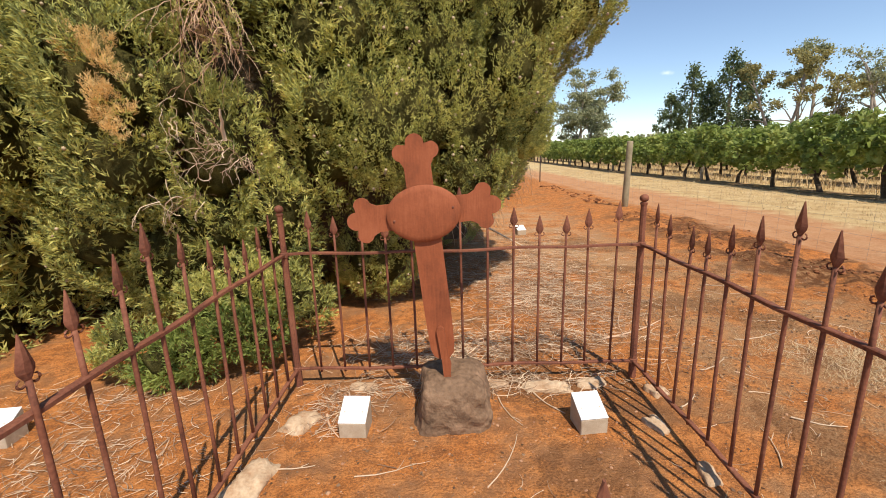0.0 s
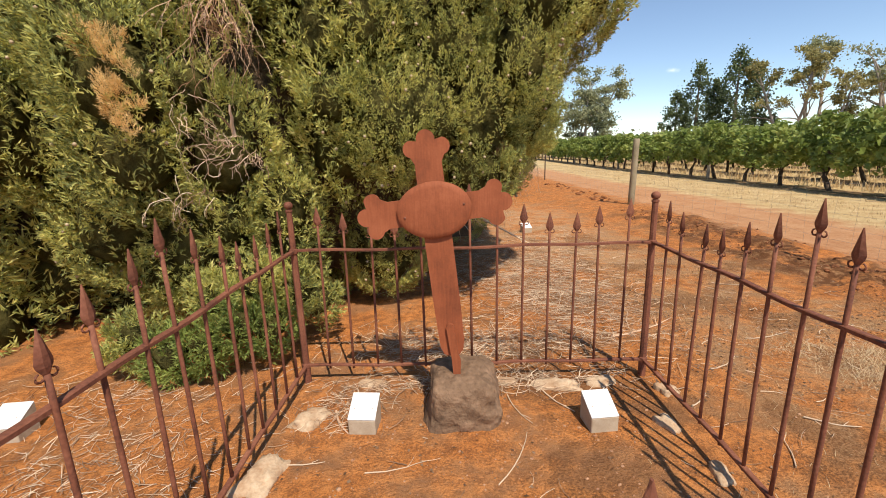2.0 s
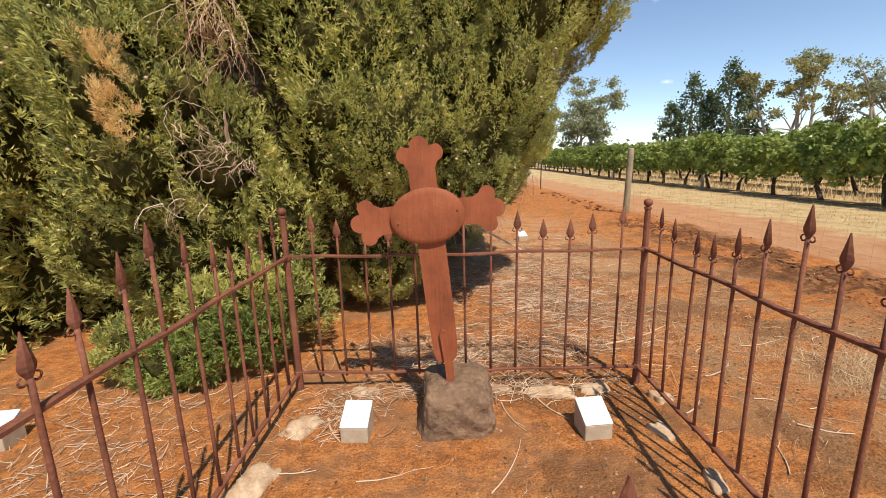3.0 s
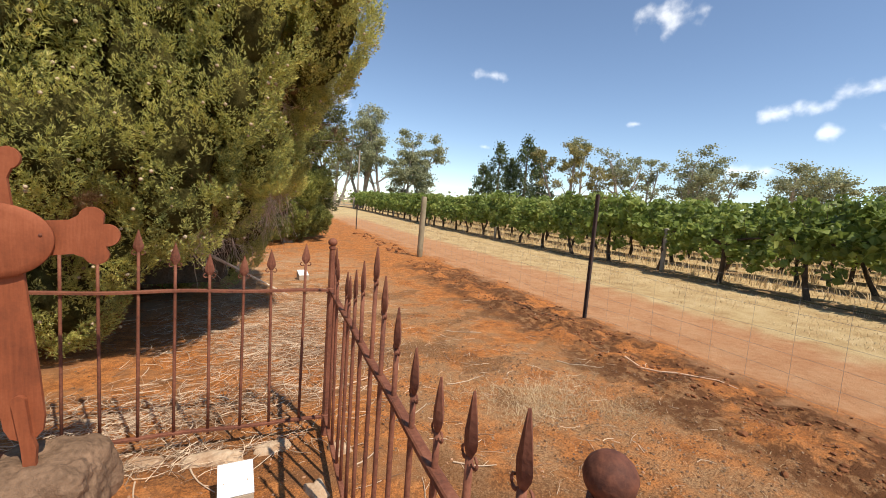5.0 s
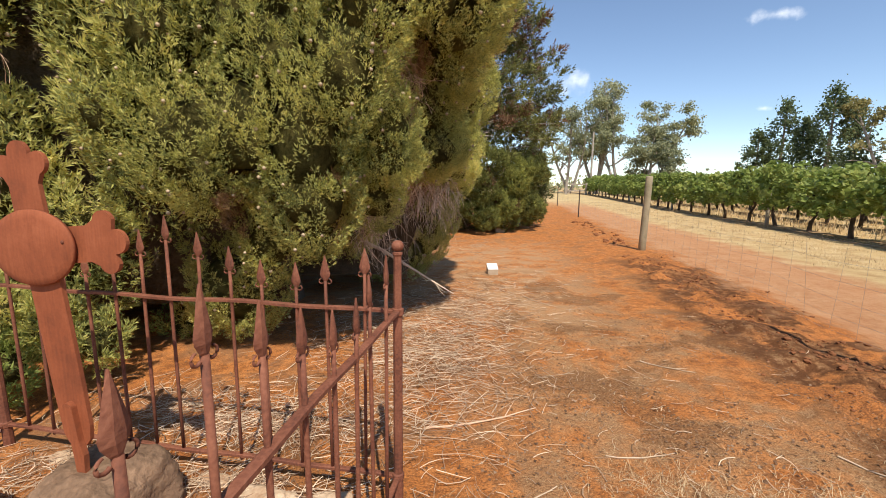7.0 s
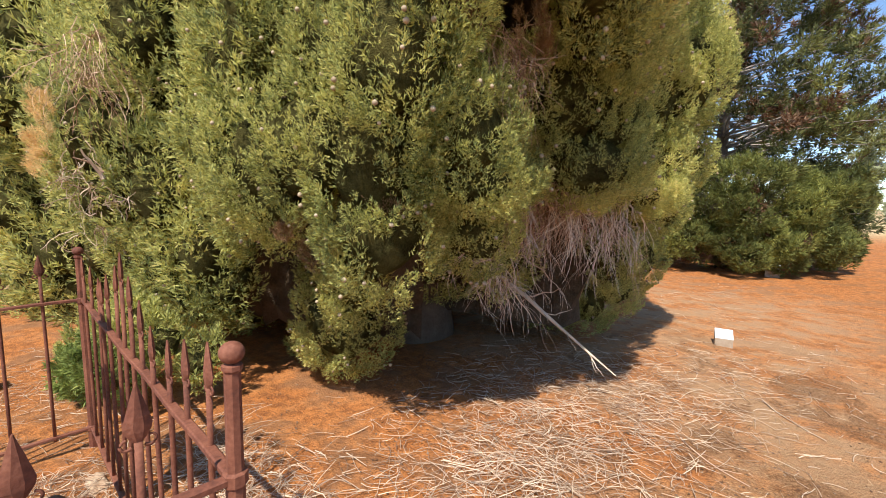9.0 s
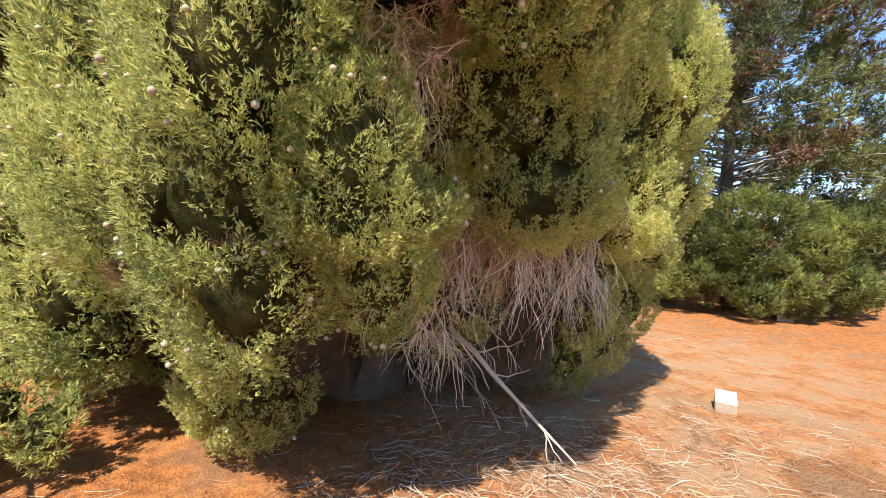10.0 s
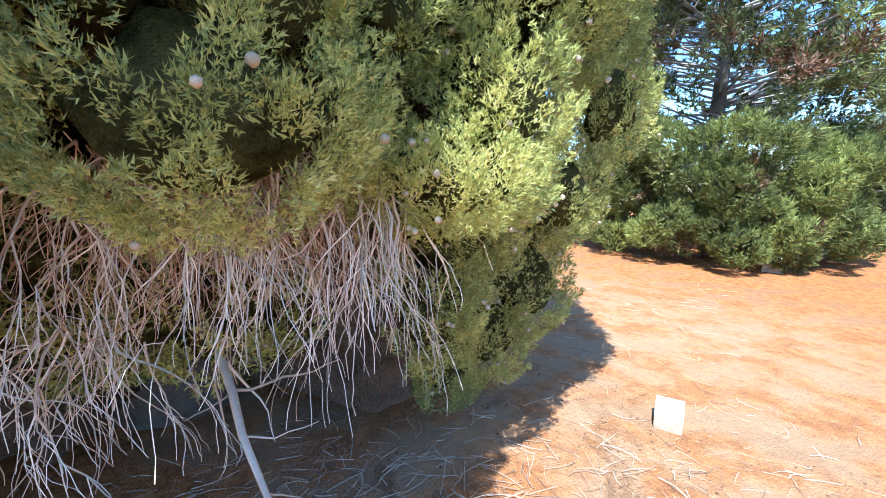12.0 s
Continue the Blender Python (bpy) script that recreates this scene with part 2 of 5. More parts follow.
def ground_material():
    m = Mat("red_soil", 0.95, 0, 0.1)
    x, y, z = m.xyz()
    n0, n1, n2, n3 = m.noise(0.55, 5), m.noise(2.2, 6, 0.6), m.noise(11, 6, 0.65), m.noise(75, 5, 0.7)
    wob = m.math("MULTIPLY_ADD", n1, 1.2, -0.6)
    xw = m.math("ADD", m.math("ADD", x, m.math("MULTIPLY", y, 0.008)), wob)
    # bare red soil, sandy patches, darker crumbs
    soil = m.ramp(m.math("MULTIPLY_ADD", n2, 0.45, m.math("MULTIPLY_ADD", n1, 0.9, -0.18)),
                  [(0.22, (0.42, 0.145, 0.044)), (0.42, (0.58, 0.210, 0.060)), (0.60, (0.68, 0.275, 0.088)), (0.8, (0.72, 0.38, 0.165))])
    crumbs = m.map(m.math("MULTIPLY_ADD", n3, 0.6, m.math("MULTIPLY", n2, 0.4)), 0.45, 0.54)
    soil = m.mix(m.math("MULTIPLY", m.math("SUBTRACT", 1.0, crumbs), 0.62), soil, (0.17, 0.072, 0.034))
    brown = m.math("MULTIPLY", m.map(n1, 0.50, 0.60), m.map(n3, 0.40, 0.56))
    soil = m.mix(m.math("MULTIPLY", brown, 0.7), soil, (0.20, 0.095, 0.048))
    # fine grit, pale and dark
    n4 = m.noise(190, 3, 0.7)
    soil = m.mix(m.map(n4, 0.60, 0.70, 0.0, 0.6), soil, (0.70, 0.42, 0.23))
    soil = m.mix(m.map(n4, 0.40, 0.31, 0.0, 0.65), soil, (0.13, 0.055, 0.028))
    # greyish leaf litter around the cypress and the enclosure
    lit = m.math("MULTIPLY", m.map(n1, 0.42, 0.62), m.math("MULTIPLY", m.map(x, 4.2, 2.4), m.map(n0, 0.35, 0.55)))
    soil = m.mix(m.math("MULTIPLY", lit, m.math("MULTIPLY_ADD", n3, 0.8, -0.08)), soil, (0.37, 0.205, 0.115))
    # damp-looking brown scuffs on the open ground
    scuff = m.math("MULTIPLY", m.map(m.math("MULTIPLY_ADD", n1, 0.5, m.math("MULTIPLY", n0, 0.5)), 0.40, 0.56), m.math("MULTIPLY", m.map(x, 1.6, 2.8), m.map(x, 5.6, 4.8)))
    scuff = m.math("MULTIPLY", scuff, m.map(y, 9.5, 6.0))
    tan = m.ramp(m.math("MULTIPLY_ADD", n4, 0.55, m.math("MULTIPLY", n3, 0.45)), [(0.38, (0.19, 0.088, 0.042)), (0.5, (0.42, 0.24, 0.12)), (0.60, (0.60, 0.37, 0.19))])
    soil = m.mix(m.math("MULTIPLY", scuff, m.map(n2, 0.36, 0.58, 0.95, 0.5)), soil, tan)
    # paler along the east side of the cypress: bright exposure there put into the colour
    overexposed = m.math("MULTIPLY", m.math("MULTIPLY", m.map(y, 5.0, 6.4), m.map(y, 13.0, 10.0)), m.map(x, 4.0, 2.6))
    soil = m.mix(m.math("MULTIPLY", overexposed, m.map(n1, 0.38, 0.60, 0.15, 0.65)), soil, (0.54, 0.34, 0.19))
    # dark crusts of old mulch on the open ground and in the grave
    crust = m.math("MULTIPLY", m.map(m.noise(1.1, 6, 0.62, dist=0.6), 0.53, 0.58), m.math("MULTIPLY", m.map(x, 0.5, 1.1), m.math("MULTIPLY", m.map(x, 5.4, 4.6), m.map(y, 9.0, 7.0))))
    soil = m.mix(m.math("MULTIPLY", crust, m.map(n3, 0.34, 0.60, 0.85, 0.35)), soil, (0.17, 0.075, 0.032))
    # churned strip beside the wire fence
    strip = m.math("MULTIPLY", m.map(xw, 4.1, 4.6), m.map(xw, 5.85, 5.45))
    strip = m.math("MULTIPLY", m.math("MULTIPLY", strip, m.map(y, 10.5, 8.5)), m.map(n1, 0.43, 0.50, 0.0, 1.0))
    soil = m.mix(m.math("MULTIPLY", strip, m.map(n2, 0.40, 0.54, 0.35, 1.0)), soil, (0.145, 0.060, 0.025))
    # driven track
    track = m.ramp(m.math("MULTIPLY_ADD", n2, 0.5, m.math("MULTIPLY", n1, 0.5)),
                   [(0.3, (0.43, 0.19, 0.085)), (0.5, (0.53, 0.275, 0.14)), (0.72, (0.60, 0.36, 0.20))])
    col = m.mix(m.map(xw, 5.3, 5.9), soil, track)
    # dry grass verge and rows between the vines
    grass = m.ramp(m.math("MULTIPLY_ADD", n3, 0.5, m.math("MULTIPLY_ADD", n1, 0.8, -0.15)),
                   [(0.25, (0.36, 0.22, 0.10)), (0.48, (0.56, 0.40, 0.20)), (0.75, (0.70, 0.55, 0.32))])
    col = m.mix(m.map(xw, 7.3, 8.1), col, grass)
    rowx = m.math("FRACT", m.math("DIVIDE", m.math("SUBTRACT", m.math("ADD", x, m.math("MULTIPLY", n1, 0.5)), 10.7), 2.85))
    bare = m.math("MULTIPLY", m.math("MULTIPLY", m.map(rowx, 0.10, 0.22), m.map(rowx, 0.66, 0.52)), m.map(x, 10.7, 11.0))
    col = m.mix(m.math("MULTIPLY", bare, 0.75), col, (0.27, 0.155, 0.085))
    # pale pasture further off
    away = m.math("MAXIMUM", m.map(y, 26, 40), m.math("MAXIMUM", m.map(x, -4.5, -8.0), m.map(y, -6, -12)))
    far = m.ramp(n0, [(0.3, (0.50, 0.36, 0.18)), (0.7, (0.66, 0.52, 0.28))])
    col = m.mix(m.math("MULTIPLY", away, m.map(x, 10.5, 9.5, 0.0, 1.0)), col, far)
    col = m.mix(m.map(n4, 0.36, 0.60, 0.24, 0.0), col, (0.15, 0.075, 0.04))
    m.color(col)
    m.bump(m.math("MULTIPLY_ADD", n3, 0.4, m.math("MULTIPLY", n2, 0.6)), 1.0, 0.042)
    return m.m


GROUND = ground_material()


# ---- mesh helpers ----
def mesh_np(name, verts, faces, mat, smooth=False):
    """A mesh from numpy arrays; all faces have the same number of corners."""
    verts, faces = np.asarray(verts, np.float32), np.asarray(faces, np.int32)
    me = bpy.data.meshes.new(name)
    k = faces.shape[1]
    me.vertices.add(len(verts))
    me.vertices.foreach_set("co", verts.ravel())
    me.loops.add(faces.size)
    me.loops.foreach_set("vertex_index", faces.ravel())
    me.polygons.add(len(faces))
    me.polygons.foreach_set("loop_start", np.arange(0, faces.size, k, dtype=np.int32))
    me.polygons.foreach_set("use_smooth", np.full(len(faces), smooth))
    me.update(calc_edges=True)
    me.validate()
    me.materials.append(mat)
    return me


def bm_mesh(name, bm, mat, smooth=False):
    me = bpy.data.meshes.new(name)
    bmesh.ops.recalc_face_normals(bm, faces=bm.faces)
    bm.to_mesh(me)
    bm.free()
    if smooth:
        me.polygons.foreach_set("use_smooth", np.full(len(me.polygons), True))
    me.materials.append(mat)
    return me


def thing(name, label, category, at=(0, 0, 0), group=""):
    ob = new(name)
    ob.location = at
    ob.empty_display_size = 0.1
    return tagged(ob, label, category, group)


def part(name, me, parent, label="", m=None, world_coords=False, kind=""):
    """One mesh object under a thing or a part. world_coords: the mesh is already in place in the world."""
    ob = new(name, me)
    ob.parent = parent
    if world_coords and parent.parent is None:
        ob.matrix_parent_inverse = Matrix.Translation(-Vector(parent.location))
    if m is not None:
        ob.matrix_basis = m
    return tagged(ob, label, kind=kind)


def single(name, me, label, category, m=None, group="", kind=""):
    ob = new(name, me)
    if m is not None:
        ob.matrix_basis = m
    return tagged(ob, label, category, group, kind)


def box(bm, x0, x1, y0, y1, z0, z1, bevel=0.0):
    r = bmesh.ops.create_cube(bm, size=1.0)
    bmesh.ops.scale(bm, vec=(x1 - x0, y1 - y0, z1 - z0), verts=r["verts"])
    bmesh.ops.translate(bm, vec=((x0 + x1) / 2, (y0 + y1) / 2, (z0 + z1) / 2), verts=r["verts"])
    if bevel:
        es = list({e for v in r["verts"] for e in v.link_edges})
        bmesh.ops.bevel(bm, geom=es, offset=bevel, segments=2, affect="EDGES", profile=0.5)


def lathe(bm, profile, sides=12):
    """A turned shape from (radius, z) pairs."""
    rings = []
    for r, z in profile:
        rings.append([bm.verts.new((r * math.cos(2 * math.pi * i / sides), r * math.sin(2 * math.pi * i / sides), z)) for i in range(sides)])
    for a, b in zip(rings, rings[1:]):
        for i in range(sides):
            j = (i + 1) % sides
            bm.faces.new((a[i], a[j], b[j], b[i]))
    bm.faces.new(rings[-1])
    bm.faces.new(rings[0][::-1])


def tubes(paths, sides=4):
    """Tapered tubes along paths of (x, y, z, radius) rows. Returns vertices and quads."""
    vs, fs, off = [], [], 0
    ang = 2 * np.pi * np.arange(sides) / sides
    ca, sa = np.cos(ang), np.sin(ang)
    idx = np.arange(sides)
    for p in paths:
        p = np.asarray(p, float)
        n = len(p)
        d = np.gradient(p[:, :3], axis=0)
        d /= np.linalg.norm(d, axis=1, keepdims=True) + 1e-9
        ref = np.where(np.abs(d[:, 2:3]) > 0.9, np.array([[1.0, 0, 0]]), np.array([[0, 0, 1.0]]))
        u = np.cross(d, ref)
        u /= np.linalg.norm(u, axis=1, keepdims=True) + 1e-9
        w = np.cross(d, u)
        ring = p[:, None, :3] + p[:, None, 3:4] * (u[:, None] * ca[None, :, None] + w[:, None] * sa[None, :, None])
        vs.append(ring.reshape(-1, 3))
        a = off + (np.arange(n - 1) * sides)[:, None]
        q = np.stack([a + idx, a + (idx + 1) % sides, a + sides + (idx + 1) % sides, a + sides + idx], -1).reshape(-1, 4)
        fs.append(q)
        off += n * sides
    return np.concatenate(vs), np.concatenate(fs)


def wander(start, way, length, n, r0, r1, wob=0.25, droop=0.0):
    """A crooked tapering path."""
    p = np.array(start, float)
    d = np.array(way, float)
    d /= np.linalg.norm(d)
    rows = [(*p, r0)]
    for i in range(1, n):
        d = d + rng.normal(0, wob, 3) + np.array([0, 0, -droop])
        d /= np.linalg.norm(d)
        p = p + d * length / (n - 1)
        rows.append((*p, r0 + (r1 - r0) * i / (n - 1)))
    return np.array(rows)


def soft(a, b, x):
    t = np.clip((x - a) / (b - a), 0, 1)
    return t * t * (3 - 2 * t)


def value_noise(x, y, cell, seed):
    """Smooth lattice noise from -1 to 1."""
    r = np.random.default_rng(seed).uniform(-1, 1, (256, 256))
    gx, gy = np.asarray(x) / cell, np.asarray(y) / cell
    ix, iy = np.floor(gx).astype(int), np.floor(gy).astype(int)
    fx, fy = gx - ix, gy - iy
    fx, fy = fx * fx * (3 - 2 * fx), fy * fy * (3 - 2 * fy)
    g = lambda i, j: r[i % 256, j % 256]
    return (g(ix, iy) * (1 - fx) + g(ix + 1, iy) * fx) * (1 - fy) + (g(ix, iy + 1) * (1 - fx) + g(ix + 1, iy + 1) * fx) * fy


def height(x, y):
    """The ground's height."""
    x, y = np.asarray(x, float), np.asarray(y, float)
    near = soft(60, 25, np.hypot(x, y))
    h = 0.35 * soft(20, 60, y) * soft(400, 120, np.abs(y)) + 0.085 * soft(2.8, 5.0, x) * soft(80, 30, np.abs(y))
    h = h + near * (0.018 * value_noise(x, y, 1.3, 1) + 0.010 * value_noise(x, y, 0.37, 2) + 0.004 * value_noise(x, y, 0.13, 3))
    line = x + 0.008 * y
    strip = soft(4.1, 4.7, line) * soft(5.9, 5.3, line) * soft(11, 8.5, y)
    h = h + strip * (0.03 + 0.05 * value_noise(x, y, 0.21, 4) + 0.03 * value_noise(x, y, 0.5, 5))
    for rut in (6.1, 7.3):
        h = h - 0.025 * np.exp(-((line - rut) / 0.17) ** 2) * near
    grave = soft(-0.7, -0.3, x) * soft(2.25, 1.85, x) * soft(0.3, 0.7, y) * soft(3.25, 2.9, y)
    h = h * (1 - 0.75 * grave)
    return h


def on_ground(x, y, up=0.0):
    return (x, y, float(height(x, y)) + up)


# ---- ground ----
def axis(lo, hi, step, reach):
    fine = np.arange(lo, hi + 1e-6, step)
    grow, s, v = [], step, hi
    while v < reach:
        s *= 1.16
        v += s
        grow.append(v)
    left, s, v = [], step, lo
    while v > -reach:
        s *= 1.16
        v -= s
        left.append(v)
    return np.array(left[::-1] + list(fine) + grow)


gx, gy = axis(-3.0, 6.0, 0.068, 2500), axis(-0.4, 10.5, 0.068, 2500)
GX, GY = np.meshgrid(gx, gy, indexing="ij")
gv = np.stack([GX, GY, height(GX, GY)], -1).reshape(-1, 3)
gi = np.arange(len(gx) * len(gy)).reshape(len(gx), len(gy))
gf = np.stack([gi[:-1, :-1], gi[1:, :-1], gi[1:, 1:], gi[:-1, 1:]], -1).reshape(-1, 4)
single("ground", mesh_np("ground", gv, gf, GROUND, True), "dry red soil with a dirt track and straw-coloured grass", "ground", kind="structure")


# ---- grave enclosure ----
FX0, FX1, FY0, FY1 = -0.350, 1.887, 0.692, 2.911
TOP_RAIL, LOW_RAIL = 0.905, 0.115
TIPS = [1.18, 1.14, 1.105, 1.11, 1.165, 1.225, 1.297, 1.225, 1.165, 1.11, 1.105, 1.14, 1.18]


def finial_mesh():
    bm = bmesh.new()
    prof = [(0.0075, 0.0), (0.012, 0.006), (0.022, 0.022), (0.0245, 0.034), (0.020, 0.052), (0.012, 0.082), (0.0015, 0.118)]
    rings = []
    for w, z in prof:
        t = min(0.0085, 0.35 * w + 0.002)
        rings.append([bm.verts.new(p) for p in ((w, 0, z), (0.35 * w, t, z), (-0.35 * w, t, z), (-w, 0, z), (-0.35 * w, -t, z), (0.35 * w, -t, z))])
    for a, b in zip(rings, rings[1:]):
        for i in range(6):
            bm.faces.new((a[i], a[(i + 1) % 6], b[(i + 1) % 6], b[i]))
    bm.faces.new(rings[-1])
    bm.faces.new(rings[0][::-1])
    return bm_mesh("finial", bm, RUST)


def hook_mesh():
    paths = []
    for side in (-1, 1):
        a = np.linspace(-2.4, 1.5, 9)
        paths.append(np.stack([side * (0.0185 + 0.0105 * np.cos(a)), 0 * a, 0.004 + 0.0105 * np.sin(a), np.linspace(0.0036, 0.0026, 9)], -1))
    v, f = tubes(paths, 5)
    return mesh_np("scroll", v, f, RUST, True)


def rod_mesh(top):
    bm = bmesh.new()
    lathe(bm, [(0.0078, LOW_RAIL - 0.02), (0.0082, 0.4), (0.0078, TOP_RAIL), (0.0075, top - 0.116)], 8)
    return bm_mesh("picket", bm, RUST, True)


def rail_mesh(length, width, thick):
    bm = bmesh.new()
    n = 24
    rings = []
    for i in range(n + 1):
        x = length * i / n
        sag = 0.004 * math.sin(i * 0.9) + 0.003 * math.sin(i * 0.37 + 1)
        rings.append([bm.verts.new((x, y, z + sag)) for y, z in ((-width, -thick), (width, -thick), (width, thick * 0.6), (width * 0.7, thick), (-width * 0.7, thick), (-width, thick * 0.6))])
    for a, b in zip(rings, rings[1:]):
        for i in range(6):
            bm.faces.new((a[i], a[(i + 1) % 6], b[(i + 1) % 6], b[i]))
    bm.faces.new(rings[-1])
    bm.faces.new(rings[0][::-1])
    return bm_mesh("rail", bm, RUST)


def post_mesh():
    bm = bmesh.new()
    lathe(bm, [(0.024, -0.12), (0.024, 0.10), (0.028, 0.105), (0.028, 0.13), (0.0215, 0.135), (0.0205, TOP_RAIL - 0.02), (0.027, TOP_RAIL - 0.015),
               (0.027, TOP_RAIL + 0.012), (0.0185, TOP_RAIL + 0.016), (0.0175, 1.15), (0.022, 1.156), (0.022, 1.166), (0.012, 1.17)], 8)
    return bm_mesh("post", bm, RUST)


def ball_mesh():
    bm = bmesh.new()
    bmesh.ops.create_uvsphere(bm, u_segments=16, v_segments=10, radius=0.027)
    bmesh.ops.scale(bm, vec=(1, 1, 0.92), verts=bm.verts)
    return bm_mesh("ball", bm, RUST, True)


FINIAL, HOOK, POST, BALL = finial_mesh(), hook_mesh(), post_mesh(), ball_mesh()
RODS = {t: rod_mesh(t) for t in set(TIPS) | {1.19}}
fence = thing("grave_fence", "rusted wrought iron fence with spear-headed pickets around a grave", "fence", (FX0, FY0, 0))
T0 = Matrix.Translation((-FX0, -FY0, 0))
SIDES = [("back", (FX0, FY1), 0, FX1 - FX0), ("front", (FX0, FY0), 0, FX1 - FX0), ("west", (FX0, FY0), 90, FY1 - FY0), ("east", (FX1, FY0), 90, FY1 - FY0)]
for side, (sx, sy), turn, length in SIDES:
    base = T0 @ pose(sx, sy, 0, 0, 0, turn)
    part("rail", rail_mesh(length, 0.0135, 0.0075), fence, m=base @ pose(0, 0, TOP_RAIL))
    part("rail", rail_mesh(length, 0.0125, 0.0075), fence, m=base @ pose(0, 0, LOW_RAIL))
    for i in range(13):
        u = length * (i + 1) / 14 + rng.normal(0, 0.004)
        tip = TIPS[i]
        if side == "front":
            u, tip = u + 0.05, (1.19 if i == 6 else min(tip, 1.14))
        u = u - 0.016 if side == "east" else u
        u = length / 2 + (u - length / 2) * 1.04 - 0.05 if side == "west" else u
        m = base @ pose(u, 0, 0, rng.normal(0, 0.35), rng.normal(0, 0.35), 0)
        rod = part("picket", RODS[tip], fence, m=m)
        fin = part("finial", FINIAL, rod, "pointed spearhead finial", m=pose(0, 0, tip - 0.118, 0, 0, rng.normal(0, 5)))
        part("scroll", HOOK, rod, m=pose(0, 0, tip - 0.122))
for px, py in ((FX0, FY0), (FX1, FY0), (FX0, FY1), (FX1, FY1)):
    post = part("post", POST, fence, m=T0 @ pose(px, py, 0, rng.normal(0, 0.3), rng.normal(0, 0.3), 22.5))
    part("ball", BALL, post, "round ball finial", m=pose(0, 0, 1.193))


# ---- iron cross on its stone ----
def outline_plate(bm, pts, y0, y1):
    front = [bm.verts.new((x, y0, z)) for x, z in pts]
    back = [bm.verts.new((x, y1, z)) for x, z in pts]
    bm.faces.new(front)
    bm.faces.new(back[::-1])
    n = len(pts)
    for i in range(n):
        bm.faces.new((front[i], back[i], back[(i + 1) % n], front[(i + 1) % n]))


def lobe(cx, cz, r, a0, a1, n=9):
    return [(cx + r * math.cos(radians(a0 + (a1 - a0) * i / n)), cz + r * math.sin(radians(a0 + (a1 - a0) * i / n))) for i in range(n + 1)]


def trefoil(w, reach):
    """The three-lobed end of an arm that runs upwards, from its right edge to its left."""
    pts = [(w, reach - 0.165)]
    pts += lobe(w + 0.006, reach - 0.088, 0.044, -75, 78)
    pts += lobe(0.0, reach - 0.046, 0.047, -8, 188, 12)
    pts += lobe(-w - 0.006, reach - 0.088, 0.044, 102, 255)
    pts += [(-w, reach - 0.165)]
    return pts


def cross_meshes():
    turn = lambda pts, a: [(x * math.cos(radians(a)) - z * math.sin(radians(a)), x * math.sin(radians(a)) + z * math.cos(radians(a))) for x, z in pts]
    pts = turn(trefoil(0.070, 0.405), -90) + [(0.071, 0.071)] + trefoil(0.069, 0.405) + [(-0.071, 0.071)] + turn(trefoil(0.070, 0.405), 90)
    stem = [(-0.072, -0.071), (-0.072, -0.12), (-0.0715, -0.55), (-0.066, -0.77), (-0.05, -0.815), (-0.02, -0.83), (0.03, -0.83), (0.058, -0.80), (0.070, -0.74), (0.0745, -0.55), (0.075, -0.12), (0.075, -0.071)]
    bm = bmesh.new()
    outline_plate(bm, pts + stem, -0.008, 0.008)
    bm.normal_update()
    bmesh.ops.triangulate(bm, faces=[f for f in bm.faces if len(f.verts) > 4])
    plate = bm_mesh("plate", bm, RUST_PLATE)
    bm = bmesh.new()
    rings, n = [], 40
    for s, y in ((0.97, -0.0085), (0.97, -0.016), (1.0, -0.017), (1.0, -0.024), (0.985, -0.0275), (0.8, -0.032), (0.5, -0.036), (0.2, -0.038)):
        rings.append([bm.verts.new((0.194 * s * math.cos(2 * math.pi * i / n), y, 0.148 * s * math.sin(2 * math.pi * i / n))) for i in range(n)])
    for a, b in zip(rings, rings[1:]):
        for i in range(n):
            bm.faces.new((a[i], a[(i + 1) % n], b[(i + 1) % n], b[i]))
    bm.faces.new(rings[-1])
    bm.faces.new(rings[0][::-1])
    disc = bm_mesh("medallion", bm, RUST_PLATE, True)
    bm = bmesh.new()
    pin = [(-0.019, -0.67)] + lobe(0.003, -0.655, 0.023, 180, 0, 8) + [(0.027, -0.80), (0.038, -0.86), (0.028, -0.92), (0.026, -1.00), (-0.012, -1.00), (-0.014, -0.92), (-0.012, -0.85)]
    outline_plate(bm, pin, -0.030, -0.0085)
    bm.normal_update()
    bmesh.ops.triangulate(bm, faces=[f for f in bm.faces if len(f.verts) > 4])
    strap = bm_mesh("strap", bm, RUST_PLATE)
    bm = bmesh.new()
    for x, z in ((-0.155, -0.02), (0.155, 0.015)):
        r = bmesh.ops.create_uvsphere(bm, u_segments=8, v_segments=6, radius=0.007)
        bmesh.ops.scale(bm, vec=(1, 0.6, 1), verts=r["verts"])
        bmesh.ops.translate(bm, vec=(x, -0.033, z), verts=r["verts"])
    rivets = bm_mesh("rivet", bm, RUST)
    return plate, disc, strap, rivets


cross = thing("iron_cross", "leaning rusted iron cross with trefoil ends and an oval medallion", "cross", (0.549, 2.53, 1.198))
cross.matrix_basis = pose(0.558, 2.53, 1.194, 0, -5.6, 0)
plate, disc, strap, rivets = cross_meshes()
part("plate", plate, cross)
med = part("medallion", disc, cross, "oval rusted medallion")
part("rivet", rivets, med, kind="stuff")
part("strap", strap, cross, "narrow iron strap holding the cross")


